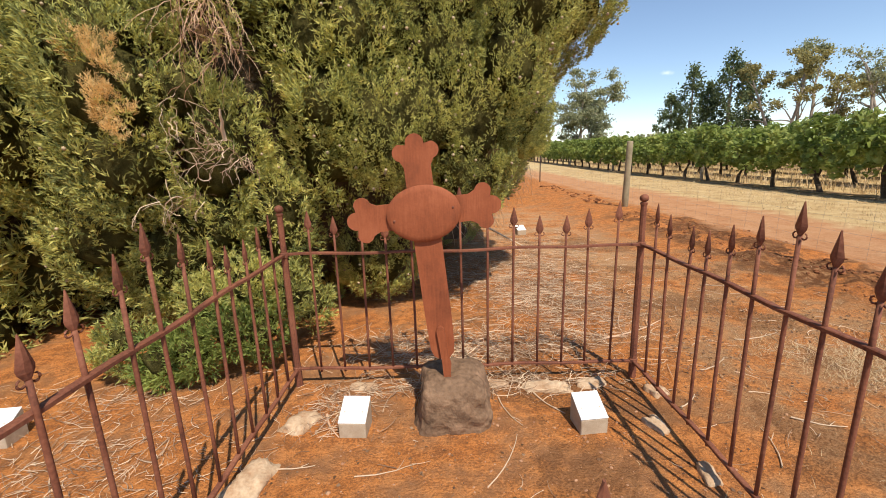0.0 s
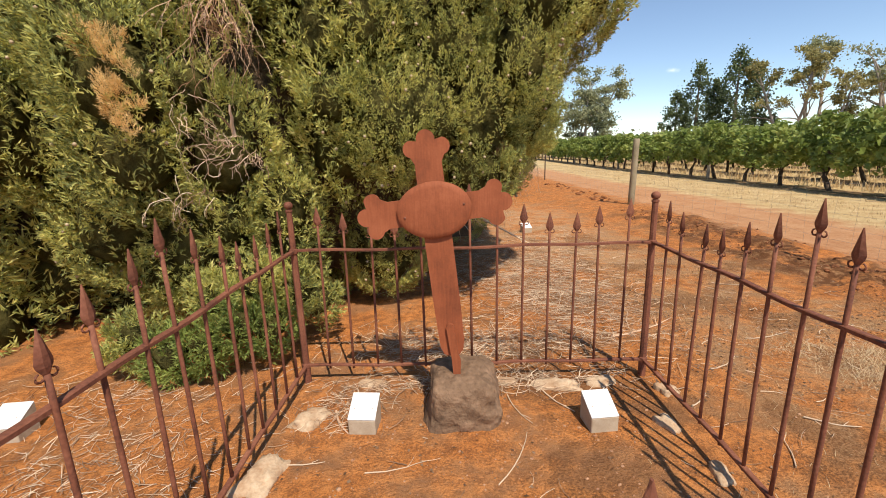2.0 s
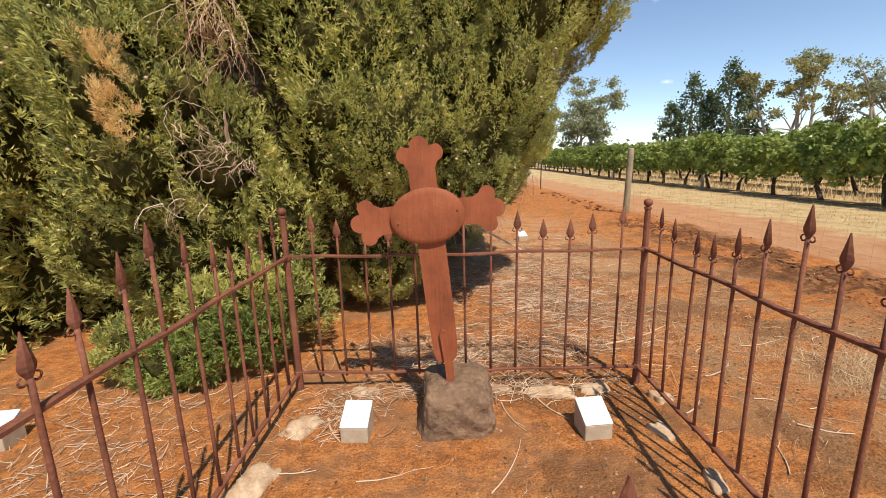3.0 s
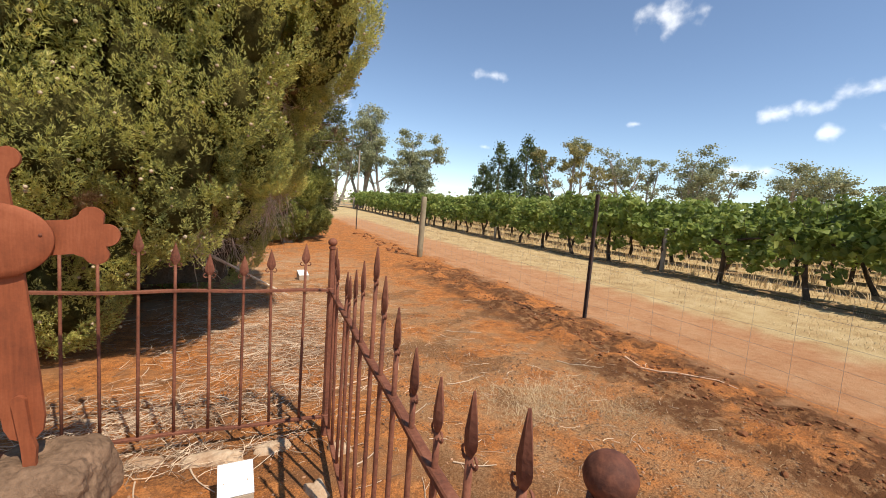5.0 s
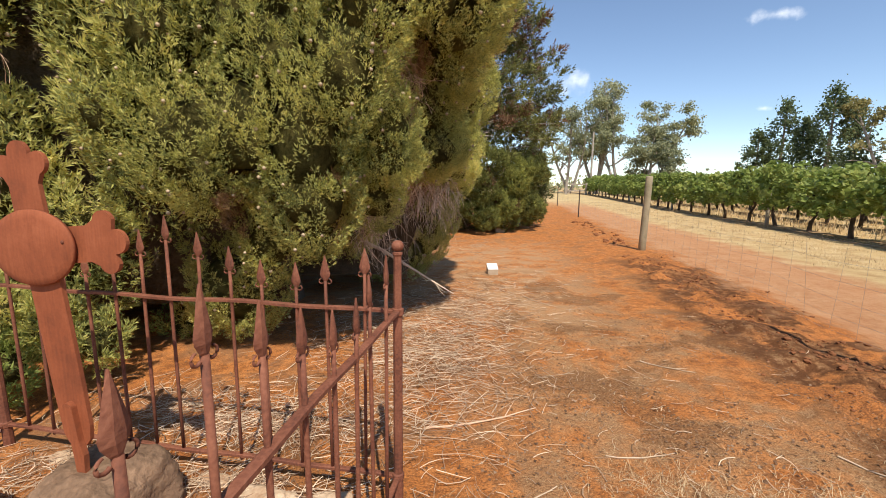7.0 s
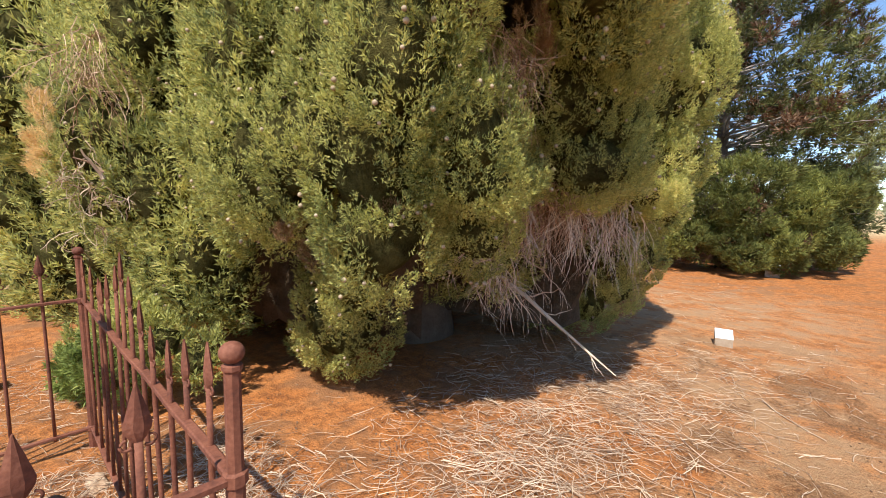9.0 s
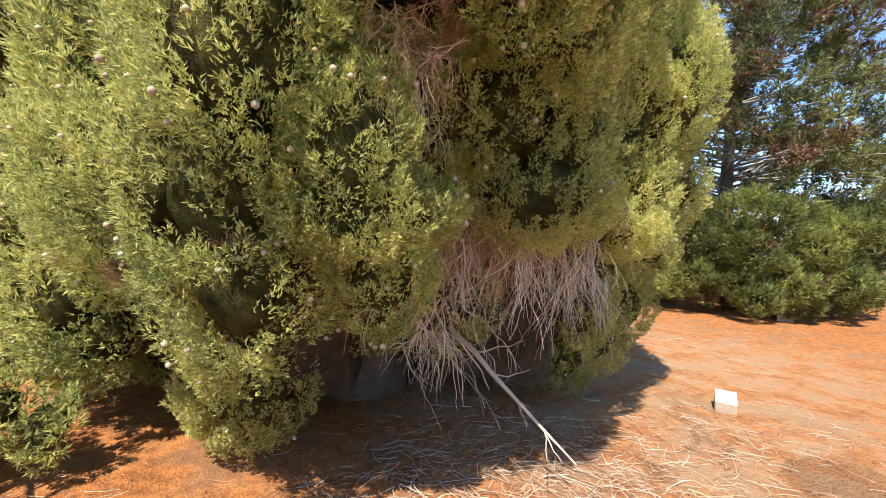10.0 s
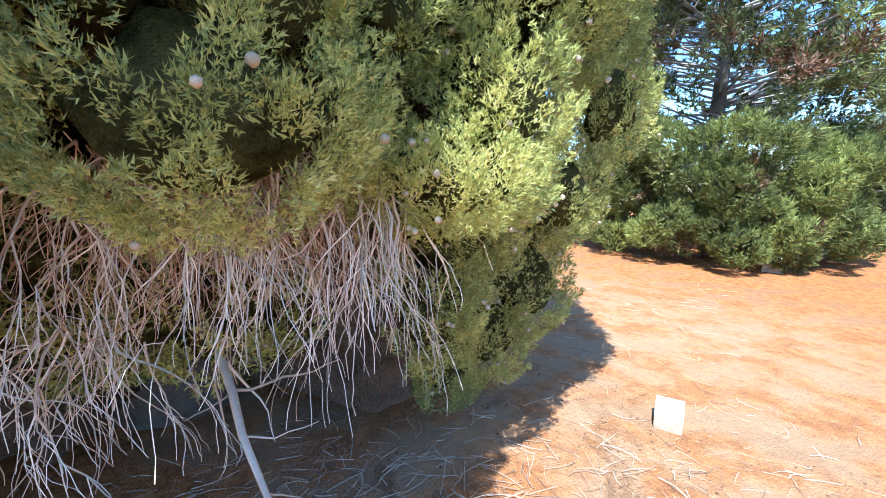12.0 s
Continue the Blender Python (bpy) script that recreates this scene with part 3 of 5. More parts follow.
def stone_mesh(name, size, mat, seed, taper=0.2, rough=0.06, cuts=14, squash=0.0):
    """An irregular block, rounded and pitted."""
    bm = bmesh.new()
    bmesh.ops.create_cube(bm, size=2.0)
    bmesh.ops.subdivide_edges(bm, edges=bm.edges, cuts=cuts, use_grid_fill=True)
    o = Vector((seed * 3.1, seed * 1.7, seed * 0.6))
    for v in bm.verts:
        p = v.co.copy()
        k = (abs(p.x) ** 5 + abs(p.y) ** 5 + abs(p.z) ** 5) ** (1 / 5)
        p = p / k
        p *= 1 + rough * 2.2 * noise.noise(p * 1.1 + o) + rough * noise.noise(p * 2.7 + o) + rough * 0.55 * noise.noise(p * 7 + o)
        t = 1 - taper * (p.z + 1) / 2
        v.co = Vector((p.x * t * size[0] / 2, p.y * t * size[1] / 2, p.z * size[2] / 2))
    return bm_mesh(name, bm, mat, True)


single("footing_stone", stone_mesh("footing_stone", (0.45, 0.44, 0.40), BASALT, 4, 0.16, 0.075, 30), "rough brown stone block in which the cross stands", "stone", pose(0.690, 2.56, 0.075, 4, 0, 2))
ROCKS = [(-0.20, 2.50, 0.24, 0.17, 0.07, 70), (-0.29, 2.05, 0.30, 0.18, 0.09, 80), (-0.27, 1.55, 0.26, 0.16, 0.07, 100), (1.26, 2.80, 0.32, 0.12, 0.07, -8), (1.58, 2.83, 0.22, 0.12, 0.06, 5),
         (1.80, 2.39, 0.17, 0.09, 0.05, 110), (1.86, 2.03, 0.16, 0.08, 0.05, 85), (1.84, 1.50, 0.22, 0.13, 0.06, 100), (0.98, 2.86, 0.20, 0.10, 0.05, 4), (1.95, 2.72, 0.12, 0.12, 0.07, 30),
         (-0.28, 1.1, 0.24, 0.15, 0.07, 90), (0.10, 2.86, 0.20, 0.10, 0.04, 0)]
for k, (rx, ry, a, b, c, turn) in enumerate(ROCKS):
    single("border_stone", stone_mesh("border_stone", (a * 1.15, b * 1.15, c * 1.3), LIME, 10 + k, 0.35, 0.17, 9), "flat pale limestone edging stone sunk in red soil", "stone",
           pose(rx, ry, float(height(rx, ry)) - c * 0.16, rng.normal(0, 4), rng.normal(0, 4), turn), "edging stones")


def marker(x, y, turn, w=0.15, tall=0.0, label="small concrete grave marker with a sloping white face"):
    base = height(x, y) - 0.015
    th = thing("grave_marker", label, "grave marker", (x, y, float(base)), "grave markers")
    th.rotation_euler = (0, 0, radians(turn))
    h0, h1, d = 0.10 + tall, 0.175 + tall, 0.15
    bm = bmesh.new()
    vs = [bm.verts.new(p) for p in ((-w / 2, 0, 0), (w / 2, 0, 0), (w / 2, d, 0), (-w / 2, d, 0), (-w / 2, 0, h0), (w / 2, 0, h0), (w / 2, d, h1), (-w / 2, d, h1))]
    for q in ((0, 3, 2, 1), (4, 5, 6, 7), (0, 1, 5, 4), (1, 2, 6, 5), (2, 3, 7, 6), (3, 0, 4, 7)):
        bm.faces.new([vs[i] for i in q])
    bmesh.ops.bevel(bm, geom=list(bm.edges), offset=0.004, segments=1, affect="EDGES", profile=0.5)
    part("block", bm_mesh("block", bm, CONCRETE), th)
    slope = math.degrees(math.atan2(h1 - h0, d))
    length = math.hypot(d, h1 - h0)
    bm = bmesh.new()
    box(bm, -w / 2 - 0.001, w / 2 + 0.001, 0.001, length - 0.001, 0.0005, 0.007, 0.002)
    pl = part("face_plate", bm_mesh("face_plate", bm, PLATE), th, "white painted face", m=pose(0, 0, h0, slope, 0, 0))
    bm = bmesh.new()
    box(bm, -0.003, 0.003, -0.003, 0.003, 0.0, 0.002)
    screw = bm_mesh("screw", bm, CONCRETE)
    for sx in (-0.05, 0.05):
        part("screw", screw, pl, m=pose(sx, length * 0.4, 0.007))
    return th


marker(0.130, 2.352, -3)
marker(1.438, 2.338, 6)
marker(2.062, 7.98, 14, 0.17)
marker(1.95, 14.2, 4, 0.27, 0.10, "small grey concrete grave marker in shade")
marker(-0.45, 15.2, 0, 0.25, 0.10, "small grey concrete grave marker in shade")
marker(2.2, 20.5, 0, 0.40, 0.26, "small grey concrete grave marker in shade")
marker(-1.86, 2.34, 8, 0.16)


# ---- cypress foliage ----
def spray_templates(count=6, n=4, twigs=2):
    """Feathery scale-leaved sprays, pointing along z, about 1 long: arrays of triangles."""
    out = []
    for _ in range(count):
        tris = []
        def blade(p, d, length, w):
            d = d / np.linalg.norm(d)
            s = np.cross(d, np.array([0, 1.0, 0]) + rng.normal(0, 0.5, 3))
            s /= np.linalg.norm(s)
            tris.append([p - s * w, p + s * w, p + d * length])
        blade(np.zeros(3), np.array([0, 0, 1.0]), 1.05, 0.026)
        for i in range(n):
            z = 0.08 + 0.82 * i / n
            for side in (-1, 1):
                d = np.array([side * 0.75, rng.normal(0, 0.4), 0.75 + rng.normal(0, 0.2)])
                d /= np.linalg.norm(d)
                L = (0.56 - 0.30 * i / n) * rng.uniform(0.75, 1.2)
                p = np.array([0, 0, z])
                if twigs == 1:
                    blade(p, d, L, 0.06)
                    continue
                for k in range(twigs):
                    q = p + d * L * (0.15 + 0.75 * k / twigs)
                    e = d + np.array([0, 0, 0.5]) * (1 if k % 2 else -0.3) + rng.normal(0, 0.35, 3)
                    blade(q, e, 0.27 * rng.uniform(0.7, 1.3), 0.034)
        out.append(np.array(tris))
    return out


SPRAYS = spray_templates()


def orient(dirs, spin):
    """Rotations that take z to dirs, spun about it."""
    d = dirs / np.linalg.norm(dirs, axis=1, keepdims=True)
    ref = np.where(np.abs(d[:, 2:3]) > 0.95, np.array([[1.0, 0, 0]]), np.array([[0, 0, 1.0]]))
    u = np.cross(ref, d)
    u /= np.linalg.norm(u, axis=1, keepdims=True)
    v = np.cross(d, u)
    c, s = np.cos(spin)[:, None], np.sin(spin)[:, None]
    return np.stack([c * u + s * v, -s * u + c * v, d], -1)


def fan(dirs, normals):
    """Rotations that take z to dirs and y towards normals."""
    d = dirs / np.linalg.norm(dirs, axis=1, keepdims=True)
    v = normals - (normals * d).sum(1, keepdims=True) * d
    v /= np.linalg.norm(v, axis=1, keepdims=True) + 1e-6
    return np.stack([np.cross(v, d), v, d], -1)


def spray_mesh(name, pos, dirs, size, mat, templates, normals):
    tri = []
    pick = rng.integers(0, len(templates), len(pos))
    for k, t in enumerate(templates):
        sel = pick == k
        if not sel.any():
            continue
        R = fan(dirs[sel], normals[sel])
        p = np.einsum("nij,tkj->ntki", R, t) * size[sel][:, None, None, None] + pos[sel][:, None, None, :]
        tri.append(p.reshape(-1, 3))
    v = np.concatenate(tri)
    return mesh_np(name, v, np.arange(len(v)).reshape(-1, 3), mat)


# Solid dark bodies inside the lobes; they fill the gaps with painted shade.
def lobe_mesh(name, mat, centres, radii, scale=0.66):
    bm = bmesh.new()
    bmesh.ops.create_icosphere(bm, subdivisions=2, radius=1.0)
    bv = np.array([v.co for v in bm.verts])
    bf = np.array([[v.index for v in f.verts] for f in bm.faces])
    bm.free()
    V, F = [], []
    for k, (c, r) in enumerate(zip(centres, radii)):
        V.append(c + bv * r * scale * rng.uniform(0.80, 1.12, (len(bv), 1)))
        F.append(bf + k * len(bv))
    return mesh_np(name, np.concatenate(V), np.concatenate(F), mat, True)


def tufts(centres, outs, radii, tuft_n, spray_n, size, flat=0.0, plume=0.24, under=-0.05):
    """Sprays in upswept tufts over lobes. Returns places, directions, sizes."""
    P, D, S, N = [], [], [], []
    for c, o, r in zip(centres, outs, radii):
        q = rng.normal(0, 1, (tuft_n * 4, 3))
        q /= np.linalg.norm(q, axis=1, keepdims=True)
        lit = o + np.array([0, 0, 0.65])
        q = q[(q @ lit) > under][:tuft_n]
        for d in q:
            tip = c + d * r * rng.uniform(0.8, 1.12)
            way = d * 0.32 + o * 0.22 + np.array([0, 0, 0.85 - flat]) + rng.normal(0, 0.12, 3)
            way /= np.linalg.norm(way)
            k = spray_n
            # a flame-shaped plume: broad below, pointed above
            t = rng.random(k) ** 0.8
            a = rng.normal(0, 1, (k, 3))
            a -= (a @ way)[:, None] * way
            a /= np.linalg.norm(a, axis=1, keepdims=True) + 1e-6
            rad = plume * 0.36 * np.interp(t, [0, 0.3, 1.0], [0.7, 1.0, 0.12]) * rng.uniform(0.55, 1.05, k)
            P.append(tip + way * ((t - 0.65) * plume)[:, None] + a * rad[:, None])
            D.append(way + a * 0.38 + rng.normal(0, 0.16, (k, 3)))
            N.append(a * 0.7 + o * 0.3 + rng.normal(0, 0.35, (k, 3)))
            S.append(size * rng.uniform(0.65, 1.3, k))
    return np.concatenate(P), np.concatenate(D), np.concatenate(S), np.concatenate(N)


def sprig_templates(count, forks):
    """Stubby forked sprigs of scale leaves, pointing along z, 1 long: arrays of triangles."""
    out = []
    for _ in range(count):
        tris = []

        def blade(p, d, length, w):
            d = d / np.linalg.norm(d)
            s = np.cross(d, rng.normal(0, 1, 3))
            s /= np.linalg.norm(s)
            tris.append([p - s * w, p + s * w, p + d * length])
        blade(np.zeros(3), np.array([0, 0, 1.0]), 1.0, 0.085)
        for i in range(forks):
            a = rng.uniform(0, 6.28)
            d = np.array([math.cos(a) * 0.72, math.sin(a) * 0.72, 0.8])
            blade(np.array([0, 0, 0.10 + 0.6 * i / forks]), d, rng.uniform(0.5, 0.75), 0.115)
        out.append(np.array(tris))
    return out


def tuft_places(c, o, r, spacing, under=-0.6):
    """Upright tufts over the outer sides of rounded lobes, but for those buried in a neighbour. Returns places, axes, sides."""
    P, W, O = [], [], []
    for k in range(len(c)):
        n = int(8.8 * r[k, 0] * max(r[k, 0], r[k, 2]) / spacing ** 2)
        q = rng.normal(0, 1, (n, 3))
        q /= np.linalg.norm(q, axis=1, keepdims=True)
        q = q[(q @ (o[k] * 0.8 + np.array([0, 0, 0.45]))) > under]
        p = c[k] + q * r[k] * rng.uniform(0.86, 1.06, (len(q), 1))
        near = np.linalg.norm(c - c[k], axis=1) < 1.3
        near[k] = False
        if near.any():
            e = np.linalg.norm((p[:, None] - c[near][None]) / r[near][None], axis=2).min(1)
            p, q = p[e > 0.88], q[e > 0.88]
        w = q * 0.50 + o[k] * 0.12 + np.array([0, 0, 0.70]) + rng.normal(0, 0.14, q.shape)
        P.append(p)
        W.append(w / np.linalg.norm(w, axis=1, keepdims=True))
        O.append(q)
    return np.concatenate(P), np.concatenate(W), np.concatenate(O)


def tuft_mesh(name, P, W, O, tall, wide, count, size, templates, mat):
    """Dense bottle-brush tufts: sprigs all round an axis, spreading below and closing to a point."""
    n = len(P)
    big = rng.uniform(0.65, 1.35, (n, 1))
    t = rng.random((n, count)) ** 0.9
    a = rng.normal(0, 1, (n, count, 3)) + O[:, None] * 0.55
    a -= (a * W[:, None]).sum(2, keepdims=True) * W[:, None]
    a /= np.linalg.norm(a, axis=2, keepdims=True) + 1e-6
    rad = wide * big * np.interp(t, [0, 0.35, 1.0], [0.75, 1.0, 0.15]) * rng.uniform(0.35, 0.85, (n, count))
    pos = (P[:, None] + W[:, None] * ((t - 0.55) * tall * big)[..., None] + a * rad[..., None]).reshape(-1, 3)
    ways = (W[:, None] * (0.66 + 0.46 * t)[..., None] + a * (0.85 - 0.55 * t)[..., None] + rng.normal(0, 0.25, (n, count, 3))).reshape(-1, 3)
    return spray_mesh(name, pos, ways, size * rng.uniform(0.7, 1.3, len(pos)), mat, templates, rng.normal(0, 1, pos.shape))


SPRIGS = sprig_templates(8, 2)
SPRIGS_MID = sprig_templates(6, 2)
SPRIGS_FAR = sprig_templates(5, 1)


TREE = np.array([-0.70, 5.90, 0.0])
T_ANG = [-180, -122, -106, -90, -83, -60, -50, -42, -27, -4, 11, 26, 40, 60, 120, 180]
T_RAD = [3.0, 3.35, 2.95, 2.58, 2.38, 2.55, 2.68, 2.86, 2.74, 2.35, 2.62, 2.85, 3.1, 2.95, 2.6, 2.7]
T_Z = [0.0, 0.3, 0.7, 1.2, 1.7, 2.5, 3.3, 4.5, 6.0, 7.6]
T_S = [0.66, 0.74, 0.81, 0.94, 1.0, 1.08, 1.18, 1.12, 0.80, 0.15]


def tree_radius(ang, z):
    low = np.where((ang > 8) & (ang < 42) & (z < 1.2), 0.13 * (1.2 - z), 0.0)
    low = low - np.interp(ang, [-42, -34, -12, -4], [0, 0.09, 0.09, 0]) * np.interp(z, [1.5, 1.9], [1, 0])
    low = low + np.interp(ang, [-42, -32, -10, 2], [0, 0.06, 0.06, 0]) * np.interp(z, [2.2, 2.9, 4.0, 5], [0, 1, 1, 0])
    lean = np.interp(ang, [-180, -55, -38, 5, 40, 180], [1, 1, 0, 0.3, 1, 1]) * np.interp(z, [1.9, 3.3, 4.5, 6.5], [0, 0.26, 0.36, 0.2])
    return np.interp(ang, T_ANG, T_RAD) * (np.interp(z, T_Z, T_S) + low - lean)


def tree_lobes():
    c, o, r, seen = [], [], [], []
    z = 0.30
    while z < 7.2:
        step = 0.46 / np.interp(z, T_Z, T_S) / 2.6 * (1.0 if z < 4.6 else 1.5)
        ang = rng.uniform(0, step)
        while ang < 2 * math.pi:
            a = (math.degrees(ang) + 180) % 360 - 180
            zz = z + rng.normal(0, 0.12)
            hollow = (-33 < a < 11 and 0.1 < zz < 1.62) or (-20 < a < 2 and zz < 1.78) or (zz < 0.8 and -62 < a < -28) or (zz < 0.95 and 8 < a < 48) or rng.random() < 0.10
            sunk = (-38 < a < -26 and 2.0 < zz < 2.7) or (-84 < a < -71 and zz < 1.15) or (-90 < a < -80 and 1.7 < zz < 2.6) or (-104 < a < -97 and 2.1 < zz < 2.9)
            if not hollow:
                size = rng.uniform(0.20, 0.44)
                # clefts run up between the boughs
                cleft = 0.40 * float(value_noise(ang * 2.6, zz * 0.55, 0.55, 51)) - 0.05
                cleft = min(cleft, 0.12) - (0.42 if sunk else 0.0)
                R = float(tree_radius(np.array(a), zz)) - size * 0.95 + cleft + rng.normal(0, 0.05)
                d = np.array([math.cos(ang), math.sin(ang), 0])
                c.append(TREE + d * R + np.array([0, 0, zz]))
                o.append(d)
                r.append(np.array([size, size, min(size * rng.uniform(1.05, 1.5), max(0.2, zz - (1.48 if -36 < a < 13 and zz > 1.5 else 0.45 if -62 < a < -28 else 0.12)))]))
                seen.append(0 if not (-145 < a < 66 and zz < 4.4) else ((3 if 0.7 < zz < 2.7 and -45 < a < 48 else 2) if -68 < a < 50 and zz < 3.3 else 1))
            ang += step * rng.uniform(0.8, 1.2)
        z += 0.40
    for p, size in (((0.90, 7.02, 0.46), 0.30), ((1.12, 7.22, 0.62), 0.28), ((1.22, 7.45, 0.95), 0.32), ((0.62, 6.95, 0.40), 0.25)):
        d = (np.array(p) - TREE) * np.array([1, 1, 0])
        c.append(np.array(p)); o.append(d / np.linalg.norm(d)); r.append(np.array([size, size, size * 1.15])); seen.append(3)
    # dim inner boughs behind the dead twigs
    for a in (-34, -27, -20, -12, -4, 4, 11):
        for zz in (0.95, 1.40):
            d = np.array([math.cos(radians(a)), math.sin(radians(a)), 0])
            c.append(TREE + d * rng.uniform(1.05, 1.3) + np.array([0, 0, zz + rng.normal(0, 0.08)])); o.append(d)
            r.append(np.array([1, 1, 1.2]) * rng.uniform(0.22, 0.32)); seen.append(1)
    return np.array(c), np.array(o), np.array(r), np.array(seen)


def cone_mesh(pos, size):
    """Small round seed cones."""
    bm = bmesh.new()
    bmesh.ops.create_icosphere(bm, subdivisions=1, radius=1.0)
    bv = np.array([v.co for v in bm.verts])
    bf = np.array([[v.index for v in f.verts] for f in bm.faces])
    bm.free()
    v = (pos[:, None] + bv[None] * size[:, None, None]).reshape(-1, 3)
    f = (bf[None] + (np.arange(len(pos)) * len(bv))[:, None, None]).reshape(-1, 3)
    return mesh_np("cone", v, f, CONE, True)


# A closed dark shell inside a crown, coloured as the shade in its gaps.
def core_mesh(centre, fr, fz, zs, scale, jag):
    n = 72
    rows = []
    for z in zs:
        a = np.linspace(-180, 180, n, endpoint=False)
        r = fr(a, np.full(n, z)) * scale * (1 + jag * rng.uniform(-1, 1, n))
        rows.append(np.stack([centre[0] + r * np.cos(np.radians(a)), centre[1] + r * np.sin(np.radians(a)), np.full(n, z) + rng.uniform(-0.06, 0.06, n)], -1))
    v = np.concatenate(rows)
    i = np.arange(len(zs) * n).reshape(len(zs), n)
    f = np.stack([i[:-1], np.roll(i, -1, 1)[:-1], np.roll(i, -1, 1)[1:], i[1:]], -1).reshape(-1, 4)
    return mesh_np("shaded_core", v, f, CORE)


cypress = thing("cypress_tree", "large dense old cypress with upswept yellow-green foliage, cones and dead twigs", "tree", tuple(TREE))
lc, lo, lr, seen = tree_lobes()
close_tufts, near_tufts, mid_tufts, far_tufts = [tuft_places(lc[seen == k], lo[seen == k], lr[seen == k], gap) for k, gap in ((3, 0.072), (2, 0.078), (1, 0.101), (0, 0.22))]
part("crown", tuft_mesh("crown", *close_tufts, 0.14, 0.054, 56, 0.0255, SPRIGS, CYPRESS), cypress, world_coords=True, kind="stuff")
part("crown", tuft_mesh("crown", *near_tufts, 0.16, 0.058, 38, 0.031, SPRIGS_MID, CYPRESS), cypress, world_coords=True, kind="stuff")
part("crown", tuft_mesh("crown", *mid_tufts, 0.18, 0.074, 21, 0.054, SPRIGS_MID, CYPRESS), cypress, world_coords=True, kind="stuff")
part("crown", tuft_mesh("crown", *far_tufts, 0.34, 0.15, 16, 0.17, SPRIGS_FAR, CYPRESS), cypress, world_coords=True, kind="stuff")
part("shaded_lobe_body", lobe_mesh("shaded_lobe_body", SHADED_LEAF, lc, lr), cypress, world_coords=True, kind="stuff")
P1, D1 = [np.concatenate([close_tufts[k], near_tufts[k], mid_tufts[k]]) for k in (0, 2)]
part("shaded_core", core_mesh(TREE, lambda a, z: tree_radius(a, z) * np.where((a > -40) & (a < 16) & (z < 1.75), 0.25, np.where((a > -46) & (a < -18) & (z < 3.0), 0.72, 1.0)), None, [0.32, 0.5, 0.8, 1.1, 1.4, 1.7, 2.0, 2.4, 2.8, 3.3, 3.8, 4.4, 5.0, 5.8, 6.6, 7.2], 0.74, 0.06), cypress, "shell for dead inner twigs, with the crown's shade in its dark colour", world_coords=True)
pick = rng.choice(len(P1), 1500, replace=False)
cd = D1[pick] / np.linalg.norm(D1[pick], axis=1, keepdims=True)
part("cone", cone_mesh(P1[pick] + cd * 0.055, rng.uniform(0.010, 0.0155, len(pick))), cypress, "small round cypress cones", world_coords=True, kind="stuff")
bm = bmesh.new()
lathe(bm, [(0.5, -0.1), (0.42, 0.4), (0.36, 1.5), (0.28, 3.5), (0.15, 5.8), (0.03, 7.3)], 14)
part("trunk", bm_mesh("trunk", bm, BARK, True), cypress, "stout brown trunk")
# withered patches
for label, pts, mat, n in (("orange-brown withered spray", [(-1.38, 2.98, 2.16), (-1.27, 2.97, 2.13), (-1.33, 2.97, 2.05), (-1.22, 2.95, 1.93), (-1.28, 2.95, 1.86), (-1.18, 2.95, 1.80), (-1.24, 2.95, 1.70)], DEAD_LEAF, 3),
                           ("hanging brown dead foliage", [(-0.70, 3.08, 2.40), (-0.70, 3.08, 2.15)], BROWN_LEAF, 1),
                           ("brown dead foliage", [(1.58, 4.55, 2.42), (1.52, 4.7, 2.3), (1.75, 4.35, 2.75), (1.35, 4.35, 2.5)], BROWN_LEAF, 5),
                           ("brown dead foliage", [(0.35, 4.0, 1.15), (1.0, 4.05, 1.5), (0.45, 3.8, 1.3)], BROWN_LEAF, 5)):
    pc = np.array(pts) + np.array([0, -0.09 if mat == DEAD_LEAF else 0, 0])
    po = np.tile(np.array([[0.05, -1.0, 0.0]]), (len(pts), 1))
    Pd, Dd, Sd, Nd = tufts(pc, po, np.tile([[0.09, 0.06, 0.09]], (len(pts), 1)), n, 18, 0.06, 1.3 if "hang" in label else 0.3, 0.10)
    part("withered_foliage", spray_mesh("withered_foliage", Pd, Dd, Sd, mat, SPRAYS, Nd), cypress, label, world_coords=True, kind="stuff")
# low green suckers at the foot
sc = np.array([(-1.30, 2.98, 0.18), (-1.05, 2.98, 0.25), (-0.85, 3.05, 0.35), (-0.68, 3.15, 0.30), (-0.55, 3.35, 0.5), (-1.6, 3.05, 0.25), (-0.75, 3.2, 0.62), (-0.45, 3.55, 0.35), (-1.05, 3.15, 0.5)])
so = np.tile(np.array([[0.2, -1.0, 0.1]]), (len(sc), 1)) / 1.02
for sel, mat in ((slice(0, 4), SUCKER), (slice(4, None), CYPRESS)):
    shoots = tuft_places(sc[sel], so[sel], np.tile([[0.165, 0.16, 0.19]], (len(sc[sel]), 1)), 0.075, -0.6)
    part("low_shoot_foliage", tuft_mesh("low_shoot_foliage", *shoots, 0.14, 0.055, 22, 0.052, SPRIGS_MID, mat), cypress, "fresh green shoots at the foot", world_coords=True, kind="stuff")
part("shaded_lobe_body", lobe_mesh("shaded_lobe_body", SHADED_LEAF, sc, np.tile([[0.165, 0.16, 0.19]], (len(sc), 1))), cypress, world_coords=True, kind="stuff")


